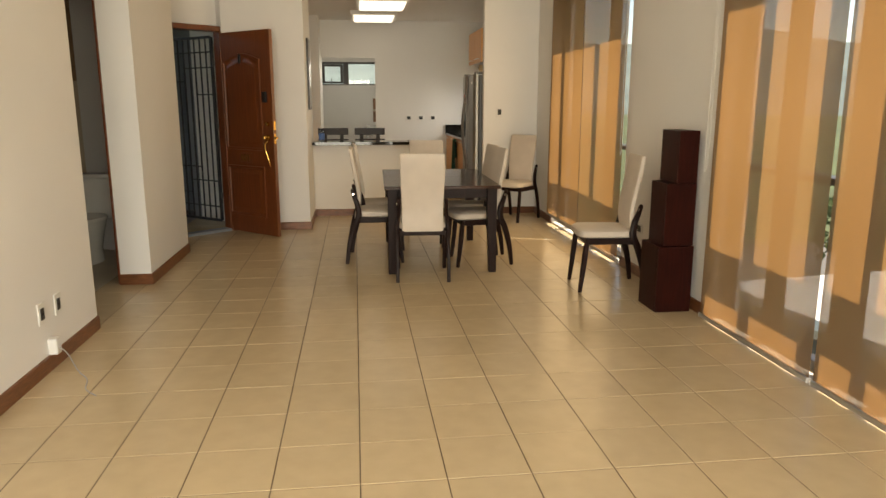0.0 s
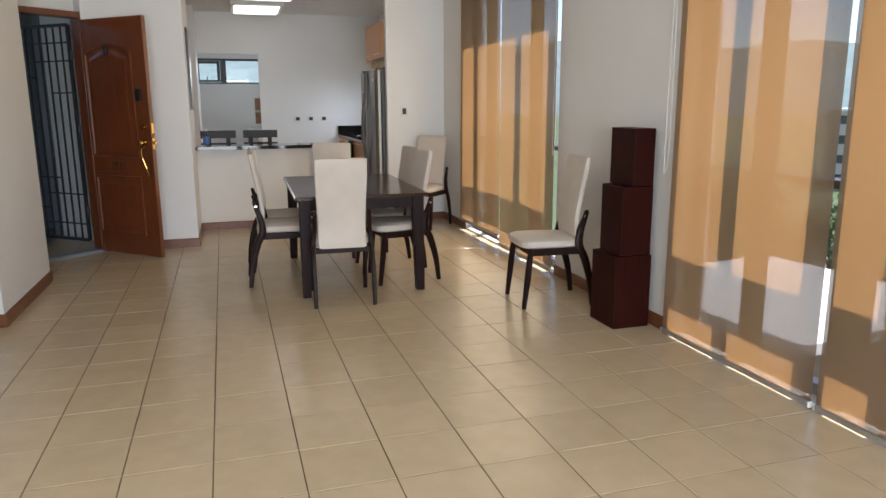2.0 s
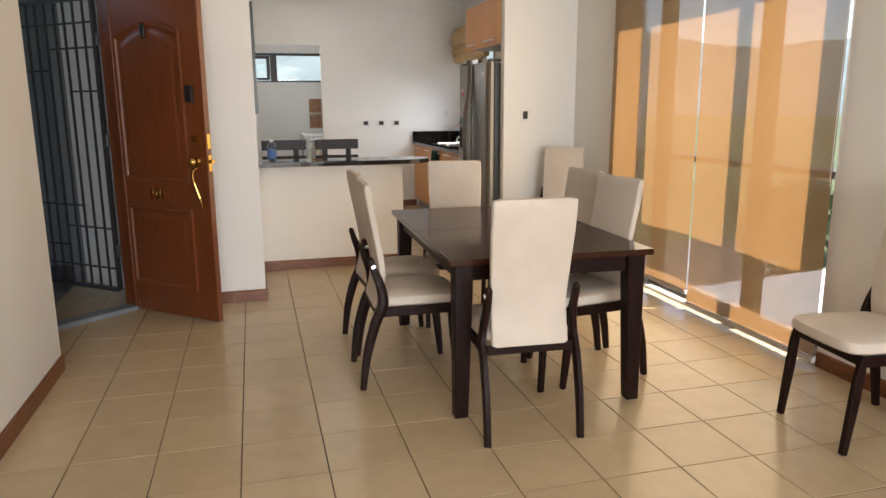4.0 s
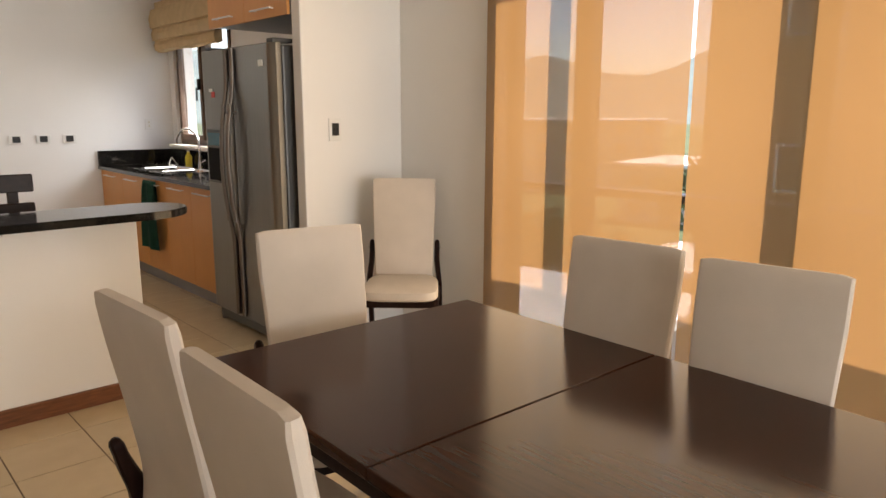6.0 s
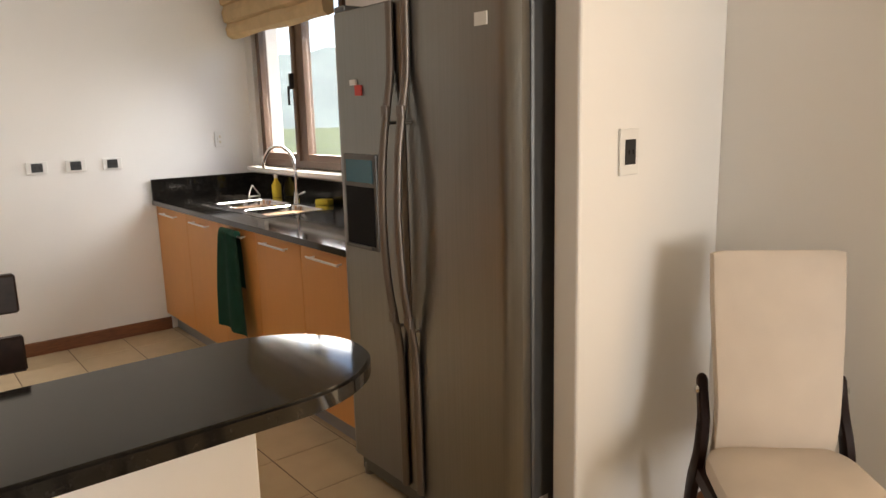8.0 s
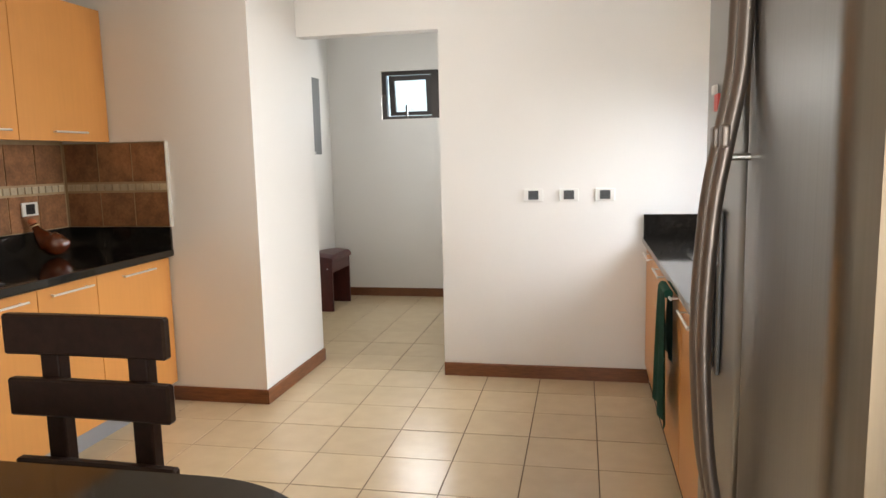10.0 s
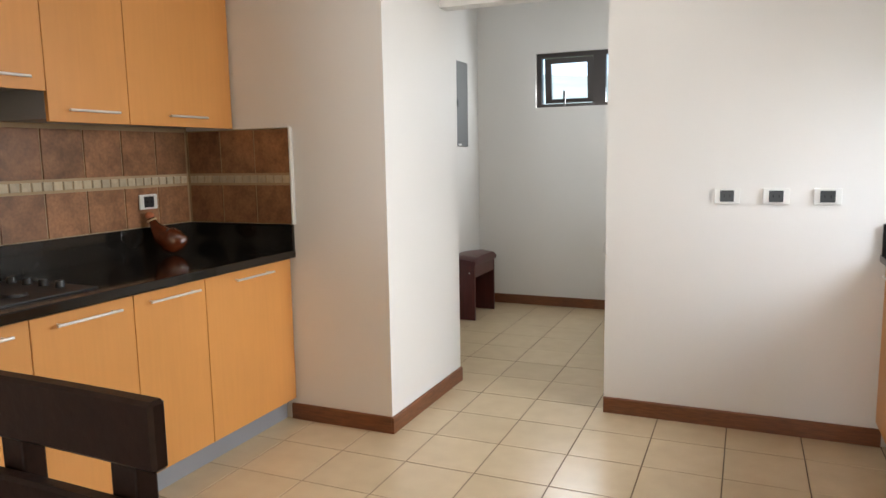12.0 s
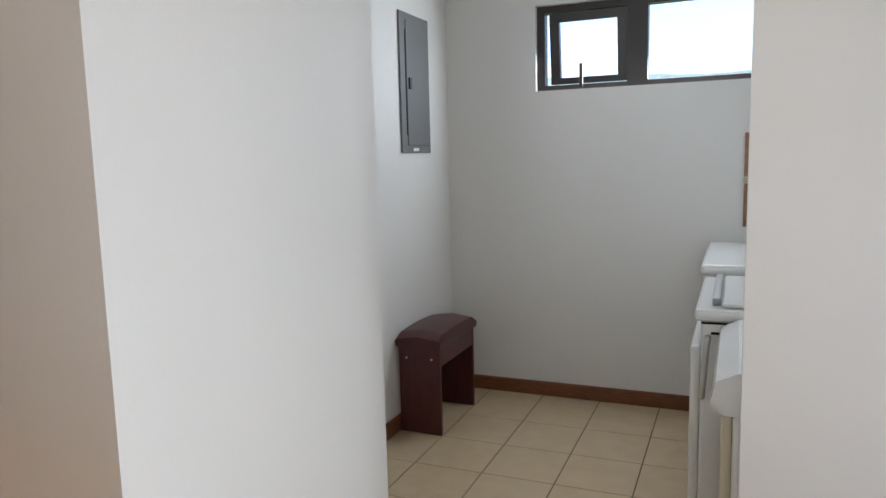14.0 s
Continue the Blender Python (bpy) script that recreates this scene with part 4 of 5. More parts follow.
for y, z, w, h in ((7.845, 1.6, 0.115, 0.075), (8.81, 1.17, 0.115, 0.075)):
    wall_plate("wall_socket", "white horizontal socket with black insert on the tiles", pose(-1.466, y, z, 0, 0, 90), w, h)

# sink side
XF = 1.905
for y0, y1 in ((7.26, 7.74), (7.74, 8.22), (8.22, 8.7), (8.7, 9.22), (9.22, 9.795)):
    base_unit(y0, y1, XF, 2.6, -1, "orange beech base cabinet with steel handle under the sink worktop")
CE = thing("kitchen_worktop", "polished dark granite worktop with sink under the window", "countertop")
SX0, SX1, SY0, SY1 = 2.05, 2.49, 8.42, 9.28
for a in ((1.88, 7.24, 2.605, SY0), (1.88, SY1, 2.605, 9.798), (1.88, SY0, SX0, SY1), (SX1, SY0, 2.605, SY1)):
    part("slab", box_bm(a[0], a[1], 0.87, a[2], a[3], 0.9), M_GRANITE, CE)
part("upstand", box_bm(2.598, 7.24, 0.9005, 2.618, 9.798, 1.04, 0.002), M_GRANITE, CE)
part("upstand", box_bm(1.885, 9.778, 0.9005, 2.597, 9.798, 1.04, 0.002), M_GRANITE, CE)
sink = thing("kitchen_sink", "stainless steel double bowl sink set in granite", "sink", pose(0, 0, 0.9))
def bowl(x0, y0, x1, y1, depth):
    bm = bmesh.new()
    rings = []
    for k, z in ((0.0, 0.002), (0.006, -0.004), (0.012, -0.05), (0.02, -depth + 0.02), (0.05, -depth)):
        r = 0.05
        ring = []
        for cx, cy, a0 in ((x1 - k - r, y1 - k - r, 0), (x0 + k + r, y1 - k - r, 90), (x0 + k + r, y0 + k + r, 180), (x1 - k - r, y0 + k + r, 270)):
            for i in range(6):
                a = radians(a0 + 18 * i)
                ring.append((cx + r * math.cos(a), cy + r * math.sin(a), z))
        rings.append(ring)
    bm.free()
    b = loft_bm(rings, caps=False)
    b.verts.ensure_lookup_table()
    b.faces.new(b.verts[-24:])
    bmesh.ops.recalc_face_normals(b, faces=b.faces)
    return b
part("sink_bowl", bowl(2.09, 8.45, 2.44, 8.81, 0.17), M_CHROME, sink)
part("sink_bowl", bowl(2.09, 8.87, 2.44, 9.25, 0.17), M_CHROME, sink)
bm = bmesh.new()
for a in ((SX0 - 0.015, SY0 - 0.015, 2.09, SY1 + 0.015), (2.44, SY0 - 0.015, SX1 + 0.015, SY1 + 0.015), (2.09, SY0 - 0.015, 2.44, 8.45), (2.09, 8.81, 2.44, 8.87), (2.09, 9.25, 2.44, SY1 + 0.015)):
    box_bm(a[0], a[1], 0.0008, a[2], a[3], 0.003, bm=bm)
part("sink_rim", bm, M_CHROME, sink)
tap = thing("kitchen_tap", "chrome swan-neck kitchen tap behind the sink", "tap", pose(2.47, 8.85, 0.903))
part("tap_base", cyl_bm((0, 0, 0), (0, 0, 0.07), 0.024, 0.017), M_CHROME, tap)
neck = smooth_line([(0, 0, 0.06), (0, 0, 0.2), (-0.012, 0.02, 0.29), (-0.06, 0.05, 0.345), (-0.12, 0.08, 0.335), (-0.155, 0.1, 0.27), (-0.16, 0.105, 0.22)], 6)
part("tap_spout", tube_bm(neck, 0.011, 12), M_CHROME, tap)
part("tap_lever", cyl_bm((0.0, -0.02, 0.05), (0.005, -0.09, 0.075), 0.006), M_CHROME, tap)
sp = thing("yellow_sponge", "yellow sponge at the sink edge", "sponge", pose(2.545, 8.65, 0.9005, 0, 0, 20))
part("sponge_body", box_bm(-0.03, -0.05, 0, 0.03, 0.05, 0.035, 0.008), M_YELLOW, sp)
soap = thing("soap_bottle", "small yellow dish soap bottle behind the sink", "bottle", pose(2.55, 9.3, 0.9005))
part("bottle_body", loft_bm([circ(0.03, 0), circ(0.032, 0.08), circ(0.014, 0.11), circ(0.012, 0.125)]), M_YELLOW, soap)
part("bottle_cap", loft_bm([circ(0.013, 0.1255), circ(0.013, 0.15)]), M_WHITEP, soap)
rack = thing("wire_stand", "small white wire stand beside the sink", "stand", pose(2.47, 9.5, 0.9005) @ Matrix.Diagonal((0.7, 0.7, 0.6, 1)))
for sx in (-1, 1):
    part("wire", tube_bm(smooth_line([(sx * 0.06, -0.03, 0.003), (sx * 0.03, 0, 0.06), (0, 0.01, 0.12)], 5), 0.004, 8), M_WHITEP, rack)
part("wire", tube_bm([(-0.06, -0.03, 0.003), (0, -0.05, 0.003), (0.06, -0.03, 0.003)], 0.0035, 8), M_WHITEP, rack)

# green towel over a cabinet handle
tw = thing("green_towel", "dark green towel hanging over a cabinet handle", "towel", pose(XF - 0.034, 8.47, 0.0))
def towel_sheet(x, z0, z1, yw, seed):
    n, mz = 14, 16
    rings = []
    for j in range(mz + 1):
        z = z0 + (z1 - z0) * j / mz
        f = j / mz
        row = []
        for i in range(n + 1):
            u = i / n * 2 - 1
            w = yw * (0.55 + 0.45 * (1 - f) ** 0.6)
            row.append((x - 0.012 * math.cos(5.5 * u + seed) * (1 - f * 0.6) * (1 if x < 0 else 0.3), u * w + 0.008 * math.sin(4 * f + seed), z))
        rings.append(row)
    bm = bmesh.new()
    vs = [[bm.verts.new(p) for p in r] for r in rings]
    for a, b in zip(vs, vs[1:]):
        for i in range(n):
            bm.faces.new((a[i], a[i + 1], b[i + 1], b[i]))
    ret = bmesh.ops.solidify(bm, geom=list(bm.faces), thickness=0.006)
    return bm
part("front_fold", towel_sheet(-0.016, 0.3, 0.842, 0.19, 0.4), M_TOWEL, tw)
part("back_fold", towel_sheet(0.017, 0.55, 0.838, 0.13, 1.3), M_TOWEL, tw)
part("top_fold", tube_bm([(0.0, y, 0.8385) for y in (-0.1, -0.03, 0.03, 0.1)], 0.019, 12), M_TOWEL, tw)

# kitchen window with roman blind
kw = thing("window_3", "brown framed kitchen window above the sink", "window", pose(-0.03, 0.07, 0), kind="structure")
bar_frame("window_frame", kw, 2.68, 2.74, 8.352, 9.618, 1.092, 2.298, M_FRAMEB, 0.05)
part("mullion", box_bm(2.675, 8.95, 1.142, 2.745, 9.02, 2.248, 0.003), M_FRAMEB, kw)
for a, b in ((8.402, 8.95), (9.02, 9.568)):
    bar_frame("casement", kw, 2.66, 2.7, a + 0.001, b - 0.001, 1.143, 2.247, M_FRAMEB, 0.045)
    pane = part("pane", box_bm(2.678, a + 0.046, 1.188, 2.682, b - 0.046, 2.202), M_GLASS, kw, smooth=False)
    pane.visible_shadow = False
part("latch", box_bm(2.63, 9.035, 1.6, 2.66, 9.055, 1.7, 0.004), M_BLACK, kw, "black window latch")
part("latch_arm", box_bm(2.615, 9.04, 1.5, 2.629, 9.052, 1.62, 0.003), M_BLACK, kw)
part("window_sill", box_bm(2.56, 8.33, 1.06, 2.679, 9.64, 1.0899, 0.004), M_WHITEP, kw, "white window sill")
rb = thing("roman_blind", "beige roman blind drawn up above the kitchen window", "blind", pose(2.54, 9.07, 0))
def fold(z0, z1, xo, seed):
    n = 20
    rings = []
    for i in range(n + 1):
        y = -0.66 + 1.32 * i / n
        wv = 0.006 * math.sin(9 * y + seed)
        rings.append([(0, y, z1), (-xo * 0.8, y, z1 - 0.01), (-xo - 0.01 + wv, y, (z0 + z1) / 2 + wv), (-xo + wv, y, z0 + 0.02), (-xo * 0.5, y, z0 + wv), (0, y, z0 + 0.02)])
    return loft_bm(rings)
part("fold", fold(1.96, 2.09, 0.07, 0.3), M_ROMAN, rb)
part("fold", fold(2.05, 2.2, 0.095, 1.4), M_ROMAN, rb)
part("fold", fold(2.16, 2.36, 0.11, 2.2), M_ROMAN, rb)
part("headrail", box_bm(-0.05, -0.66, 2.34, 0.015, 0.66, 2.42, 0.004), M_ROMAN, rb)

# refrigerator
fr = thing("refrigerator", "grey steel side-by-side refrigerator beside the short wall", "refrigerator", pose(-0.03, 0, 0))
part("case", box_bm(1.915, 6.29, 0.06, 2.6, 7.22, 1.77, 0.012), M_STEELD, fr, "dark grey refrigerator case")
def fridge_door(y0, y1, outer):
    n = 40
    rings = []
    for i in range(n + 1):
        t = i / n
        y = y0 + (y1 - y0) * t
        e = min(t, 1 - t)
        o = (y - y0) if outer < 0 else (y1 - y)
        x = 1.842 + 0.006 * (1 - min(1, e * 16)) ** 2 + 0.026 * max(0, 1 - o / 0.05) ** 1.8
        rings.append([(x + 0.006, y, 0.1), (x, y, 0.106), (x, y, 1.774), (x + 0.006, y, 1.78), (1.905, y, 1.78), (1.905, y, 0.1)])
    return loft_bm(rings)
DM = 6.785
da = part("door", fridge_door(6.285, DM - 0.003, -1), M_STEEL, fr, "brushed steel door")
db = part("door", fridge_door(DM + 0.003, 7.225, 1), M_STEEL, fr, "brushed steel freezer door")
for d, y in ((da, DM - 0.043), (db, DM + 0.043)):
    line = smooth_line([(1.83, y, 1.77), (1.829, y, 1.65), (1.824, y, 1.54), (1.806, y, 1.43), (1.786, y, 1.3), (1.775, y, 1.09), (1.786, y, 0.88), (1.806, y, 0.75), (1.824, y, 0.64), (1.829, y, 0.5), (1.83, y, 0.12)], 8)
    rings = []
    for i, q in enumerate(line):
        dd = (line[min(i + 1, len(line) - 1)] - line[max(i - 1, 0)]).normalized()
        u = Vector((-dd.z, 0, dd.x))
        rings.append([q + Vector((0, 0.0165, 0)) * math.cos(2 * math.pi * k / 16) + u * 0.0125 * math.sin(2 * math.pi * k / 16) for k in range(16)])
    h = part("door_handle", loft_bm(rings), M_HANDLE, d, "long bowed steel handle")
    for z in (1.432, 0.748):
        part("handle_clip", box_bm(1.793, y - 0.0175, z - 0.02, 1.808, y + 0.0175, z + 0.02, 0.005), M_HANDLE, d)
        part("handle_foot", cyl_bm((1.808, y, z - 0.035), (1.845, y, z - 0.035), 0.006, seg=10), M_STEEL, d)
part("dispenser", box_bm(1.832, 6.945, 0.95, 1.841, 7.155, 1.29, 0.004), M_STEELD, db, "ice and water dispenser")
part("dispenser_recess", box_bm(1.829, 6.96, 0.965, 1.8318, 7.14, 1.175, 0.001), M_BLACKM, db, "black dispenser recess")
part("display", box_bm(1.8295, 6.965, 1.19, 1.8317, 7.135, 1.27), M_LCD, db, "blue display")
part("dispenser_tray", box_bm(1.815, 6.965, 0.955, 1.8285, 7.135, 0.967, 0.002), M_STEELD, db)
part("badge", box_bm(1.836, 6.38, 1.655, 1.8405, 6.43, 1.69), M_WHITEP, da, "small white badge")
part("magnet", box_bm(1.835, 7.02, 1.49, 1.8405, 7.06, 1.525), M_RED, db, "red fridge magnet")
part("magnet", poly_bm([(1.834, 7.05), (1.8403, 7.05), (1.8403, 7.09), (1.834, 7.09)], 1.526, 1.545), M_WHITEP, db, "white fridge magnet")
part("toe_grille", box_bm(1.88, 6.31, 0.02, 1.92, 7.2, 0.095, 0.004), M_STEELD, fr)
for y in (6.33, 7.18):
    part("foot", cyl_bm((1.9, y, 0.0), (1.9, y, 0.05), 0.022), M_STEEL, fr)
    part("foot", cyl_bm((2.5, y, 0.0), (2.5, y, 0.06), 0.022), M_STEELD, fr)
    part("hinge_cap", box_bm(1.86, y - 0.035, 1.7805, 1.99, y + 0.035, 1.805, 0.006), M_STEELD, fr)
part("energy_label", box_bm(1.945, 6.2893, 0.22, 1.985, 6.2899, 0.26), M_WHITEP, fr, "white sticker")
upper_unit(6.245, 7.25, 1.94, 2.34, 1.9, 2.61, -1, "orange beech wall cabinet above the refrigerator", (6.75,))

# ceiling lights
for x, y in ((0.7, 7.35), (0.62, 8.85)):
    cl = thing("ceiling_light", "lit rectangular fluorescent light on the kitchen ceiling", "ceiling light", pose(x, y, CEIL), group="kitchen ceiling lights")
    part("housing", box_bm(-0.36, -0.46, -0.07, 0.36, 0.46, -0.0005, 0.01), M_WHITEP, cl)
    part("diffuser", box_bm(-0.31, -0.42, -0.09, 0.31, 0.42, -0.0705, 0.008), M_LIGHT, cl, "glowing white diffuser")

# ---- laundry ----
lw = thing("window_4", "dark framed high laundry window", "window", kind="structure")
bm = bmesh.new()
for a in ((-0.439, 1.784, -0.395, 2.249), (0.95, 1.784, 0.999, 2.249), (-0.395, 1.784, 0.95, 1.812), (-0.395, 2.212, 0.95, 2.249), (0.06, 1.812, 0.17, 2.212)):
    box_bm(a[0], 12.335, a[1], a[2], 12.4, a[3], bm=bm)
part("window_frame", bm, M_FRAME, lw)
bm = bmesh.new()
for a in ((-0.372, 1.82, -0.318, 2.207), (0.004, 1.82, 0.056, 2.207), (-0.318, 1.82, 0.004, 1.856), (-0.318, 2.16, 0.004, 2.207)):
    box_bm(a[0], 12.345, a[1], a[2], 12.385, a[3], bm=bm)
tilt = Matrix.Translation((0, 12.365, 2.207)) @ Matrix.Rotation(radians(7), 4, "X") @ Matrix.Translation((0, -12.365, -2.207))
bm.transform(tilt)
part("casement", bm, M_FRAME, lw, "small dark top-hung casement, tilted open")
for a, b, z0, z1, y in ((-0.318, 0.004, 1.856, 2.16, 12.362), (0.17, 0.95, 1.812, 2.212, 12.37)):
    bm = box_bm(a, y, z0, b, y + 0.005, z1)
    if a < 0:
        bm.transform(tilt)
    pane = part("pane", bm, M_GLASS, lw, smooth=False)
    pane.visible_shadow = False
part("stay_arm", box_bm(-0.19, 12.285, 1.79, -0.172, 12.309, 1.92, 0.003), M_BLACK, lw, "black window stay")
ep = thing("electric_panel", "grey metal electric panel recessed in the laundry wall", "electric panel", pose(-0.985, 11.83, 1.812))
part("panel_frame", box_bm(0.0008, -0.18, -0.36, 0.012, 0.18, 0.36, 0.003), M_PANEL, ep)
part("panel_door", box_bm(0.0125, -0.115, -0.32, 0.0165, 0.165, 0.325, 0.002), M_PANEL, ep)
part("door_gap", box_bm(0.0122, -0.124, -0.27, 0.0135, -0.1155, 0.27), M_BLACKM, ep)
part("latch", box_bm(0.0168, -0.1, -0.03, 0.026, -0.072, 0.03, 0.003), M_BLACK, ep)
part("maker_plate", box_bm(0.0122, -0.05, -0.352, 0.0132, 0.02, -0.335), M_WHITEP, ep, "small pale plate")

bn = thing("bench_stool", "small maroon padded bench against the laundry wall", "bench", pose(-0.853, 11.765, 0))
for y in (-0.25, 0.225):
    sd = part("side_panel", box_bm(-0.115, y, 0.0, 0.115, y + 0.025, 0.46, 0.003), M_MAROONW, bn)
    if y < 0:
        for x in (-0.07, 0.07):
            part("screw_cap", cyl_bm((x, y - 0.002, 0.4), (x, y, 0.4), 0.006), M_CHROME, sd)
part("rail", box_bm(0.09, -0.224, 0.36, 0.114, 0.224, 0.455, 0.003), M_MAROONW, bn)
part("rail", box_bm(-0.114, -0.224, 0.36, -0.09, 0.224, 0.455, 0.003), M_MAROONW, bn)
n = 12
rings = []
for i in range(n + 1):
    t = i / n
    y = -0.265 + 0.53 * t
    e = min(t, 1 - t) * n
    z = 0.53 + 0.012 * math.sin(math.pi * t) - (0.02 if e < 0.5 else 0.0)
    rings.append([(-0.125, y, 0.461), (0.125, y, 0.461), (0.13, y, 0.49), (0.118, y, z - 0.01), (0, y, z + 0.006), (-0.118, y, z - 0.01), (-0.13, y, 0.49)])
part("cushion", loft_bm(rings), M_MAROON, bn, "maroon padded seat")

stv = thing("gas_stove", "white enamelled stove against the laundry wall", "stove", pose(0.52, 10.98, 0))
part("body", box_bm(0.02, -0.32, 0.0, 0.76, 0.3, 0.885, 0.01), M_WHITEM, stv)
part("stove_top", box_bm(0.0, -0.325, 0.886, 0.765, 0.305, 0.925, 0.012), M_WHITEM, stv)
part("oven_door", box_bm(-0.012, -0.3, 0.16, 0.0195, 0.28, 0.8, 0.01), M_WHITEM, stv)
part("oven_handle", tube_bm(smooth_line([(0.042, -0.322, 0.835), (0.04, -0.352, 0.825), (0.034, -0.358, 0.74), (0.028, -0.352, 0.655), (0.027, -0.322, 0.645)], 5), 0.01, 10), M_ALU, stv, "satin metal handle")
part("vent_slot", box_bm(0.05, -0.3225, 0.845, 0.12, -0.3201, 0.853), M_BLACKM, stv)
part("top_joint", box_bm(0.021, -0.3215, 0.878, 0.7, -0.3201, 0.8845), M_BLACKM, stv)
part("backguard", box_bm(0.7, -0.3, 0.926, 0.755, 0.28, 1.06, 0.01), M_WHITEM, stv)
part("lid", box_bm(0.08, -0.29, 0.926, 0.69, 0.27, 0.94, 0.006), M_WHITEM, stv, "white glass lid")
part("lid_bar", box_bm(0.05, -0.26, 0.9262, 0.075, 0.24, 0.95, 0.005), M_GREYP, stv)
dry = thing("clothes_dryer", "white enamelled flat-topped dryer in the laundry corner", "dryer", pose(0.5, 11.84, 0))
part("body", box_bm(0.012, -0.4, 0.0, 0.8, 0.42, 0.905, 0.01), M_WHITEM, dry)
part("top_panel", box_bm(0.0, -0.41, 0.906, 0.81, 0.43, 0.95, 0.014, 3), M_WHITEM, dry)
part("dryer_door", box_bm(-0.004, -0.3, 0.25, 0.0115, 0.3, 0.75, 0.008), M_WHITEM, dry)
part("door_pull", box_bm(-0.022, -0.28, 0.46, -0.0045, -0.25, 0.56, 0.004), M_GREYP, dry)
wm = thing("washing_machine", "white washing machine with yellowed front edge", "washing machine", pose(0.61, 10.35, 0))
part("body", box_bm(0.03, -0.29, 0.0, 0.7, 0.27, 0.8, 0.012), M_WHITEM, wm)
part("front_panel", box_bm(0.004, -0.27, 0.04, 0.0295, 0.25, 0.79, 0.006), M_CREAMM, wm, "yellowed front panel")
part("top_rim", loft_bm([[(-0.02 + dx, -0.295, z) for dx, z in ((0.03, 0.8), (0.0, 0.83), (0.01, 0.88), (0.06, 0.905), (0.72, 0.92), (0.72, 0.8))],
                         [(-0.02 + dx, 0.275, z) for dx, z in ((0.03, 0.8), (0.0, 0.83), (0.01, 0.88), (0.06, 0.905), (0.72, 0.92), (0.72, 0.8))]]), M_WHITEM, wm)
part("lid", box_bm(0.08, -0.25, 0.921, 0.5, 0.23, 0.935, 0.006), M_WHITEM, wm, "white lid")
part("console", box_bm(0.56, -0.29, 0.921, 0.7, 0.27, 1.03, 0.012), M_WHITEM, wm)
for i in range(3):
    part("dial", cyl_bm((0.56, -0.16 + 0.16 * i, 0.98), (0.545, -0.16 + 0.16 * i, 0.98), 0.022, 0.018), M_GREYP, wm)
tp = thing("tile_panel", "brown ceramic tile panel on the laundry wall", "tiles", pose(0.86, 12.3, 1.26))

# ---- outside ----
M_GRASS = mat("grass_ground", (0.075, 0.1, 0.04), 0.9, stain=(0.04, 0.35), grain=((0.6, 0.6, 0.6), 0.3))
M_ASPH = mat("asphalt_lot", (0.14, 0.13, 0.12), 0.85, stain=(0.15, 0.2))
M_ROOFW = mat("pale_roof", (0.8, 0.79, 0.77), 0.6, stain=(0.3, 0.1))
M_BUILD = mat("town_plaster", (0.52, 0.45, 0.37), 0.8, stain=(0.2, 0.1))
M_HILL = mat("far_hills_haze_glow", (0.075, 0.1, 0.085), 0.95, stain=(0.004, 0.4), grain=((0.02, 0.02, 0.02), 0.35))
M_LEAF = piece_mat("leaves", (0.06, 0.1, 0.03), 0.7, 0.25, stain=(0.5, 0.3))
M_BARK = mat("bark", (0.1, 0.07, 0.045), 0.9, stain=(3, 0.3))
M_CARW = mat("white_car_paint", (0.7, 0.7, 0.7), 0.25)
M_CARG = mat("dark_car_glass", (0.02, 0.022, 0.025), 0.1)
M_WIN = mat("far_window", (0.05, 0.06, 0.07), 0.15)
GZ = -12.0
ground = bmesh.new()
bmesh.ops.create_grid(ground, x_segments=8, y_segments=8, size=4500)
bmesh.ops.translate(ground, vec=(0, 0, GZ), verts=ground.verts)
solid("ground", ground, M_GRASS, "green ground reaching to the hills", "ground")
solid("road", box_bm(22, -40, GZ, 52, 60, GZ + 0.06), M_ASPH, "grey parking area below the window", "road")
def hills():
    bm = bmesh.new()
    n, rows = 180, []
    for r, k in ((900, 0.0), (1300, 0.35), (1900, 0.75), (2500, 1.0), (3300, 0.8)):
        row = []
        for i in range(n):
            a = 2 * math.pi * i / n
            p = Vector((math.cos(a) * r, math.sin(a) * r, 0))
            h = 250 * (0.55 + 0.9 * (noise.fractal(p * 0.0009, 1.0, 2.0, 5) + 0.25))
            row.append(bm.verts.new((p.x, p.y, GZ - 1 + max(0, h * k))))
        rows.append(row)
    for a, b in zip(rows, rows[1:]):
        for i in range(n):
            bm.faces.new((a[i], a[(i + 1) % n], b[(i + 1) % n], b[i]))
    bmesh.ops.recalc_face_normals(bm, faces=bm.faces)
    return bm
# distance haze is put into the hills as a faint blue emission
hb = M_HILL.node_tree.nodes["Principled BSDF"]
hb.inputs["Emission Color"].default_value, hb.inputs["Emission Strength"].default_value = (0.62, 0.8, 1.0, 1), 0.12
solid("backdrop_hills", hills(), M_HILL, "ring of wooded hills far off, hazed by blue emission", "hills", smooth=True)


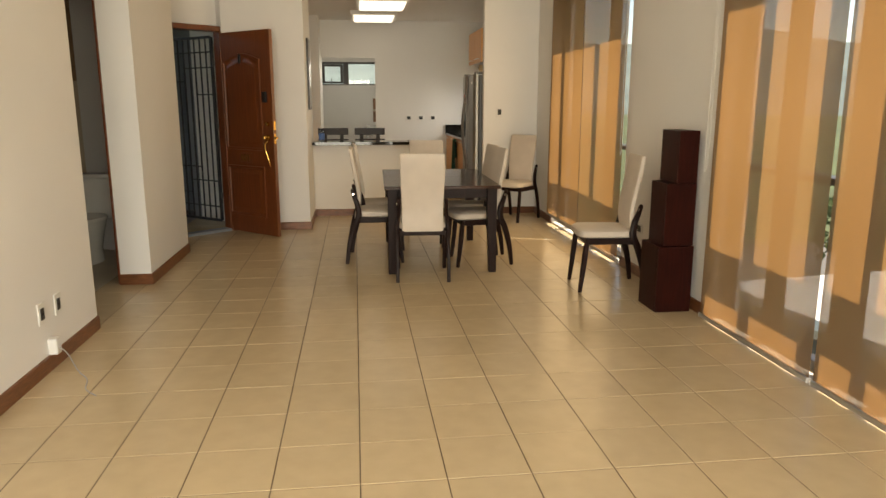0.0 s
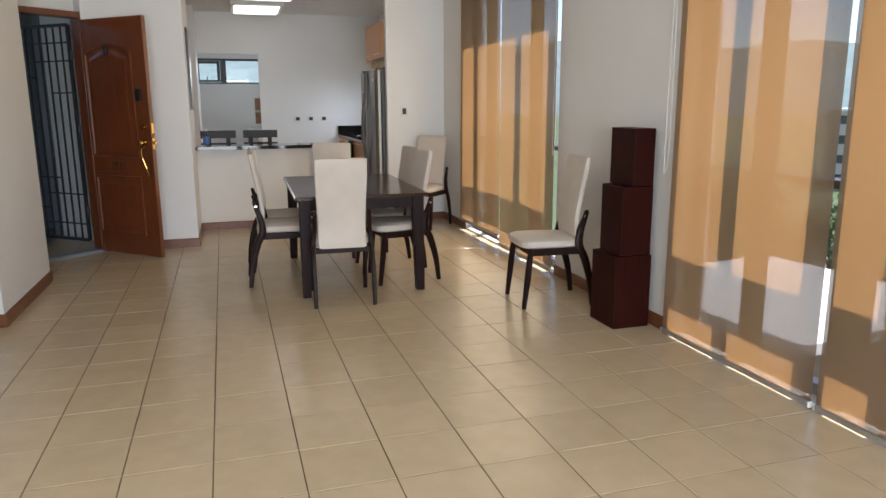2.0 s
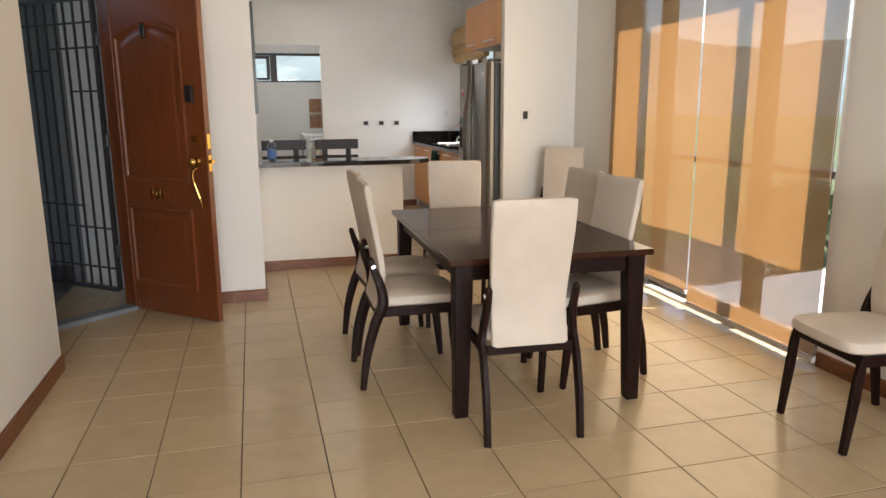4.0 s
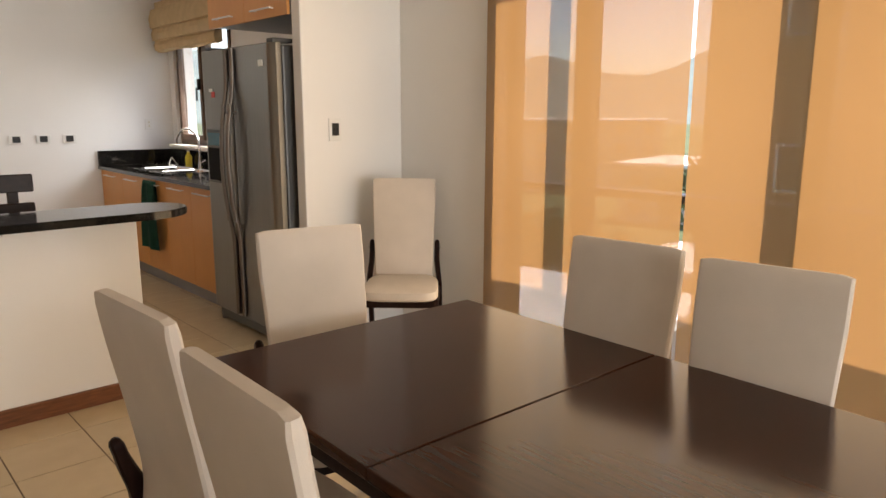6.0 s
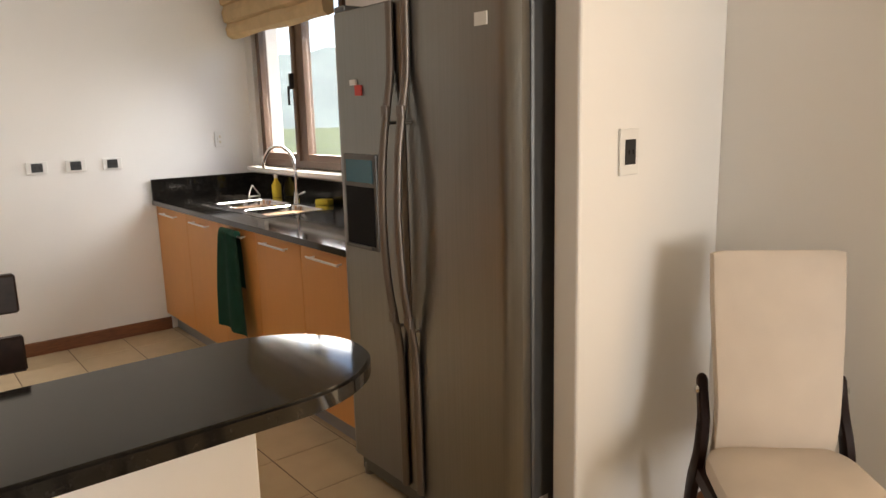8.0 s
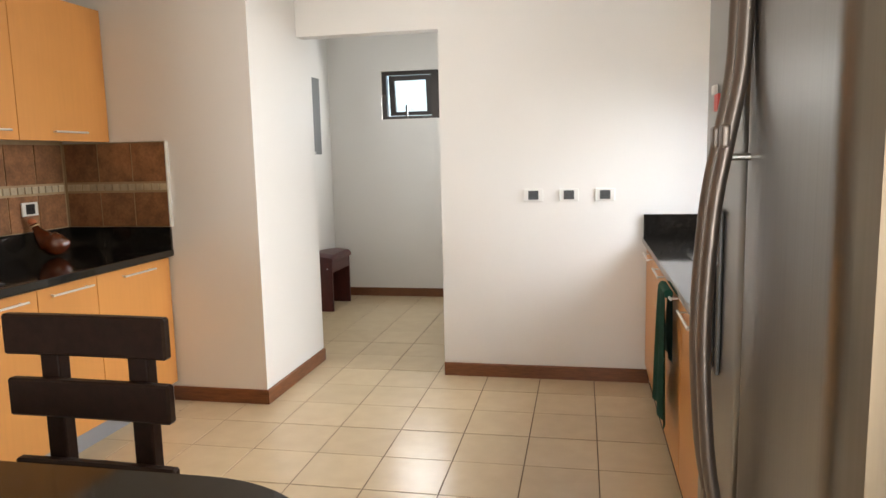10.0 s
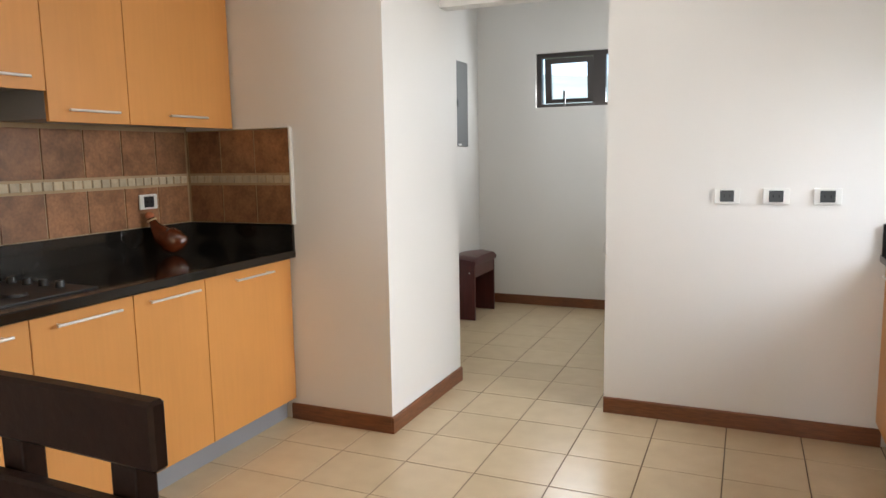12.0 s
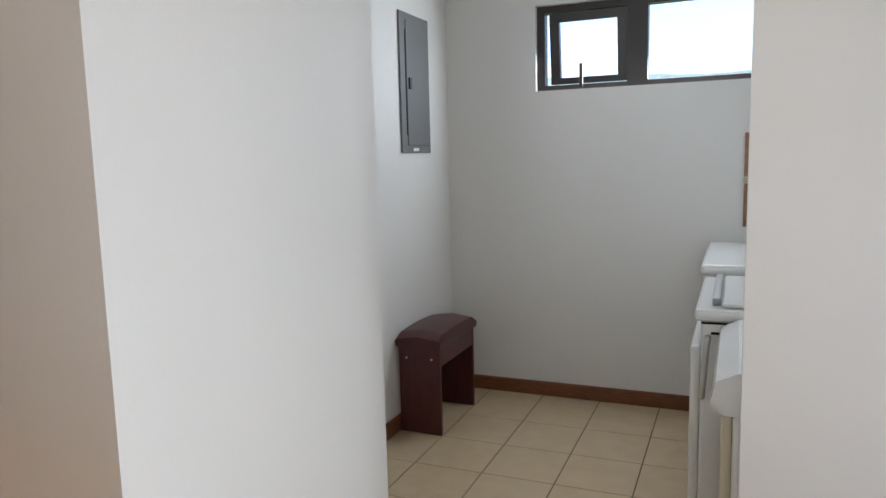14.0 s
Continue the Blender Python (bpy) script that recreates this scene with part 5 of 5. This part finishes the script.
def building(x, y, w, d, h, storeys, nwin, rot=0):
    b = thing("building", "low plastered town building with pale flat roof", "building", pose(x, y, GZ, 0, 0, rot), group="town buildings")
    part("wall", box_bm(-w / 2, -d / 2, 0, w / 2, d / 2, h), M_BUILD, b)
    part("roof", box_bm(-w / 2 - 0.5, -d / 2 - 0.5, h + 0.01, w / 2 + 0.5, d / 2 + 0.5, h + 0.4), M_ROOFW, b, "pale flat roof")
    for s in range(storeys):
        for i in range(nwin):
            yy = -d / 2 + d * (i + 0.5) / nwin
            z = h * (s + 0.35) / storeys
            part("window", box_bm(-w / 2 - 0.06, yy - 0.7, z, -w / 2 - 0.001, yy + 0.7, z + 1.3), M_WIN, b)


for args in ((70, 8, 16, 26, 6, 2, 6, 5), (64, -26, 12, 18, 4.5, 1, 5, -8), (86, 44, 18, 22, 7, 2, 5, 12), (120, -10, 20, 40, 8, 2, 8, 0), (150, 40, 20, 40, 10, 3, 7, 15), (140, -60, 24, 30, 8, 2, 6, -10), (44, 24, 9, 10, 3.4, 1, 3, 4), (105, 80, 20, 26, 12, 4, 6, 30), (21, 20, 9, 9, 5.6, 2, 3, 8)):
    building(*args)


M_TERRA = mat("terracotta_plaster", (0.4, 0.2, 0.095), 0.85, stain=(0.4, 0.12), bump=0.2, bscale=20)
M_WFRAME = mat("white_window_frame", (0.75, 0.74, 0.72), 0.5)
flats = thing("apartment_building", "terracotta plastered apartment building with white framed windows", "building", pose(16.2, 11.3, GZ))
part("wall", box_bm(0, -9.5, 0, 9, 0, 19), M_TERRA, flats)
part("roof", box_bm(-0.4, -9.9, 19.01, 9.4, 0.4, 19.3), M_ROOFW, flats, "flat roof slab")
for k in range(6):
    part("floor_band", box_bm(-0.06, -9.5, 2.3 + 3.42 * (k - 0.4), -0.001, 0, 2.45 + 3.42 * (k - 0.4)), M_TERRA, flats)
    for y in (-2.4, -5.2, -8.0):
        z = 1.42 + 3.42 * k
        w = part("window", box_bm(-0.03, y - 0.55, z, -0.002, y + 0.55, z + 1.0), M_WIN, flats)
        bar_frame("window_frame", w, -0.07, -0.031, y - 0.6, y + 0.6, z - 0.05, z + 1.05, M_WFRAME, 0.07, "white window frame")


def car():
    c = thing("parked_car", "white car parked on the lot below", "car", group="parked cars")
    prof = [(-2.1, 0.35), (-2.15, 0.7), (-1.9, 0.95), (-1.2, 1.0), (1.0, 0.95), (1.9, 0.82), (2.1, 0.6), (2.05, 0.35)]
    part("body", loft_bm([[(x, s * 0.85, z) for x, z in prof] for s in (-1, 1)]), M_CARW, c)
    cab_ = [(-1.55, 0.98), (-1.1, 1.45), (0.25, 1.45), (0.95, 0.95)]
    part("cabin", loft_bm([[(x, s * 0.72, z) for x, z in cab_] for s in (-1, 1)]), M_CARG, c)
    part("roof", box_bm(-1.05, -0.66, 1.452, 0.2, 0.66, 1.49, 0.02), M_CARW, c)
    for x in (-1.3, 1.35):
        for s in (-1, 1):
            part("wheel", cyl_bm((x, s * 0.7, 0.33), (x, s * 0.88, 0.33), 0.32), M_BLACK, c)
    return c


k = car()
k.matrix_world = pose(30, 6, GZ + 0.06, 0, 0, 20)
for x, y, r in ((30.5, 10, 15), (33, -4, 30), (40, 14, 95), (36, 20, 90), (29, -10, 20), (42, 2, 80), (45, -8, 95)):
    copy_thing(k, pose(x, y, GZ + 0.06, 0, 0, r))


def tree():
    t = thing("tree", "leafy green tree below the windows", "tree", group="trees")
    bm = cyl_bm((0, 0, 0), (0.1, 0, 2.4), 0.22, 0.14, 10)
    for a in range(5):
        an = a * 1.26
        cyl_bm((0.1, 0, 2.2), (0.1 + 1.3 * math.cos(an), 1.3 * math.sin(an), 3.7 + 0.3 * (a % 2)), 0.09, 0.03, 8, bm)
    part("trunk", bm, M_BARK, t)
    rnd = random.Random(5)
    verts, faces = [], []
    for _ in range(70):
        a, u = rnd.uniform(0, 2 * math.pi), rnd.uniform(-1, 1)
        r = rnd.uniform(0.55, 1.0)
        c = Vector((1.9 * r * math.cos(a) * math.sqrt(1 - u * u) + 0.1, 1.9 * r * math.sin(a) * math.sqrt(1 - u * u), 4.1 + 1.5 * r * u))
        for _ in range(16):
            q = c + Vector((rnd.gauss(0, 0.25), rnd.gauss(0, 0.25), rnd.gauss(0, 0.22)))
            e = Euler((rnd.uniform(0, 6), rnd.uniform(0, 6), rnd.uniform(0, 6))).to_matrix()
            s = rnd.uniform(0.1, 0.2)
            i = len(verts)
            verts += [q + e @ Vector(v) * s for v in ((-1, -0.6, 0), (1, -0.5, 0.1), (0.8, 0.6, 0), (-0.9, 0.5, 0.15))]
            faces.append((i, i + 1, i + 2, i + 3))
    me = bpy.data.meshes.new("crown")
    me.from_pydata(verts, [], faces)
    me.materials.append(M_LEAF)
    cr = new("crown", me)
    cr.parent = t
    return t


tr = tree()
tr.matrix_world = pose(18, 4.5, GZ)
rnd = random.Random(11)
for x, y, s in ((12, 6.5, 0.9), (34, 27, 1.2), (15, -2, 1.1), (20, -9, 0.9), (54, 14, 1.5), (56, 4, 1.4), (55, -14, 1.6), (52, 30, 1.7), (60, 30, 1.9), (28, 29, 1.3), (38, 34, 1.2), (30, 34, 1.6), (22, -20, 1.2), (90, 20, 2.0), (96, -20, 2.2)):
    copy_thing(tr, pose(x, y, GZ, 0, 0, rnd.uniform(0, 360)) @ Matrix.Diagonal((s, s, s, 1)))

# ---- pieces: wall tiles and floor tiles ----
def piece_mesh(name, w, d, h, material, inset=0.0015, chamfer=0.0015):
    x, y = w / 2 - inset, d / 2 - inset
    bm = bmesh.new()
    lo = [bm.verts.new((sx * x, sy * y, 0)) for sx, sy in ((-1, -1), (1, -1), (1, 1), (-1, 1))]
    hi = [bm.verts.new((sx * x, sy * y, h - chamfer)) for sx, sy in ((-1, -1), (1, -1), (1, 1), (-1, 1))]
    tp_ = [bm.verts.new((sx * (x - chamfer), sy * (y - chamfer), h)) for sx, sy in ((-1, -1), (1, -1), (1, 1), (-1, 1))]
    for i in range(4):
        j = (i + 1) % 4
        bm.faces.new((lo[i], lo[j], hi[j], hi[i]))
        bm.faces.new((hi[i], hi[j], tp_[j], tp_[i]))
    bm.faces.new(tp_)
    bm.faces.new(lo[::-1])
    me = bpy.data.meshes.new(name)
    bm.to_mesh(me)
    bm.free()
    me.materials.append(material)
    return me


def pieces(name, me, parent, places):
    for m in places:
        o = new(name, me)
        o.parent = parent
        o.matrix_local = m


# splashback on the counter wall and its return
splash = thing("splashback", "brown ceramic tile splashback with a cream mosaic band", "splashback", kind="structure")
part("tile_bed", box_bm(-1.4845, 6.45, 1.041, -1.476, 9.123, 1.66), M_SGROUT, splash)
part("tile_bed", box_bm(-1.475, 9.116, 1.041, -0.802, 9.1245, 1.528), M_SGROUT, splash)
part("edge_trim", box_bm(-0.8015, 9.1, 1.041, -0.79, 9.125, 1.53, 0.003), M_WHITEP, splash, "white plaster edge")
part("edge_trim", box_bm(-1.15, 9.104, 1.5285, -0.8016, 9.125, 1.5375, 0.003), M_WHITEP, splash, "white plaster edge")
big = piece_mesh("splash_tile", 0.213, 0.204, 0.007, M_SPLASH, 0.0045, 0.001)
big2 = piece_mesh("splash_tile", 0.219, 0.204, 0.007, M_SPLASH, 0.0045, 0.001)
top = piece_mesh("splash_tile", 0.213, 0.228, 0.007, M_SPLASH, 0.0045, 0.001)
top2 = piece_mesh("splash_tile", 0.219, 0.228, 0.007, M_SPLASH, 0.0045, 0.001)
mos = piece_mesh("mosaic_tile", 0.048, 0.044, 0.008, M_MOSAIC, 0.003, 0.002)
ys = [8.995 - 0.213 * i for i in range(12)]
pieces("tile", big, splash, [pose(-1.476, y, 1.143, 90, 0, 90) for y in ys])
pieces("tile", top, splash, [pose(-1.476, y, 1.413, 90, 0, 90) for y in ys])
pieces("mosaic", mos, splash, [pose(-1.476, 9.075 - 0.0505 * i, 1.272, 90, 0, 90) for i in range(51)])
xs = [-0.913 - 0.2195 * i for i in range(3)]
pieces("tile", big2, splash, [pose(x, 9.116, 1.143, 90, 0, 0) for x in xs])
pieces("tile", top2, splash, [pose(x, 9.116, 1.413, 90, 0, 0) for x in xs])
pieces("mosaic", mos, splash, [pose(-0.829 - 0.0505 * i, 9.116, 1.272, 90, 0, 0) for i in range(13)])
pieces("tile", piece_mesh("panel_tile", 0.2, 0.23, 0.012, M_SPLASH, 0.003, 0.002), tp, [pose(-0.1, -0.001, -0.12, 90, 0, 0), pose(0.1, -0.001, -0.12, 90, 0, 0), pose(-0.1, -0.001, 0.14, 90, 0, 0), pose(0.1, -0.001, 0.14, 90, 0, 0)])
part("tile_band", box_bm(-0.2, -0.011, -0.003, 0.2, -0.0008, 0.023, 0.002), M_MOSAIC, tp, "cream band")

# floor tiles: one grid, turned a third of a degree, through all the rooms
P = 0.333
SK = 0.003
tiles = thing("floor_tiles", "cream-beige square ceramic floor tiles with brown joints", "floor", kind="structure")
part("floor_joints", poly_bm([(-1.6, SOUTH), (XW, SOUTH), (XW, 9.92), (1.4, 9.92), (1.4, 12.3), (-1.62, 12.3), (-1.62, 5.4), (-2.3, 4.5), (-1.62, 4.4)], -0.2, -0.0025), M_GROUT, tiles, "brown tile joints", smooth=False)
ft = piece_mesh("floor_tile", P, P, 0.012, M_TILE, 0.0023, 0.0015)
near, rest, cut = [], [], []
RINGS = [(-1.6, XW, SOUTH, 6.2), (-1.5, XW, 6.2, 9.8), (-1.0, 1.4, 9.8, 12.25)]
for j in range(-16, 38):
    for i in range(-6, 9):
        x, y = (i + 0.5) * P, (j + 0.5) * P
        x, y = x - SK * y - 0.034, y - 0.034 + SK * x
        if j == 18:
            if -1.6 < x < XW:
                cut.append((x, y - P / 2 + 0.115))
            continue
        if j > 18:
            x, y = x, y - 0.103      # the kitchen was laid from its own line
        if any(a - 0.17 < x < b + 0.17 and c - 0.17 < y < d + 0.17 for a, b, c, d in RINGS):
            (near if (-1.4 < x < 2.7 and ((-1.5 < y < 4.6) or (7.6 < y < 11.0 and x > -0.9 and x < 2.1))) else rest).append((x, y))
near.sort(key=lambda q: q[1])
rest += near[300:]
near = near[:300]
pieces("floor_tile", ft, tiles, [pose(x, y, -0.012 + 0.0004 * math.sin(37 * x + 11 * y), 0, 0, math.degrees(SK)) for x, y in near])
fc = piece_mesh("floor_tile", P, 0.23, 0.012, M_TILE, 0.0023, 0.0015)
pieces("cut_tile", fc, tiles, [pose(x, y, -0.012, 0, 0, math.degrees(SK)) for x, y in cut])
src = [tuple(v.co) for v in ft.vertices]
sf = [tuple(f.vertices) for f in ft.polygons]
vv, ff = [], []
for x, y in rest:
    b0 = len(vv)
    vv += [(a + x - SK * b, b + y + SK * a, c - 0.012) for a, b, c in src]
    ff += [tuple(b0 + q for q in f) for f in sf]
me = bpy.data.meshes.new("floor_tiles_rest")
me.from_pydata(vv, [], ff)
me.materials.append(M_TILE)
ob = new("floor_tiles_rest", me)
ob.parent = tiles
tagged(ob, "cream-beige square ceramic floor tiles", kind="stuff")
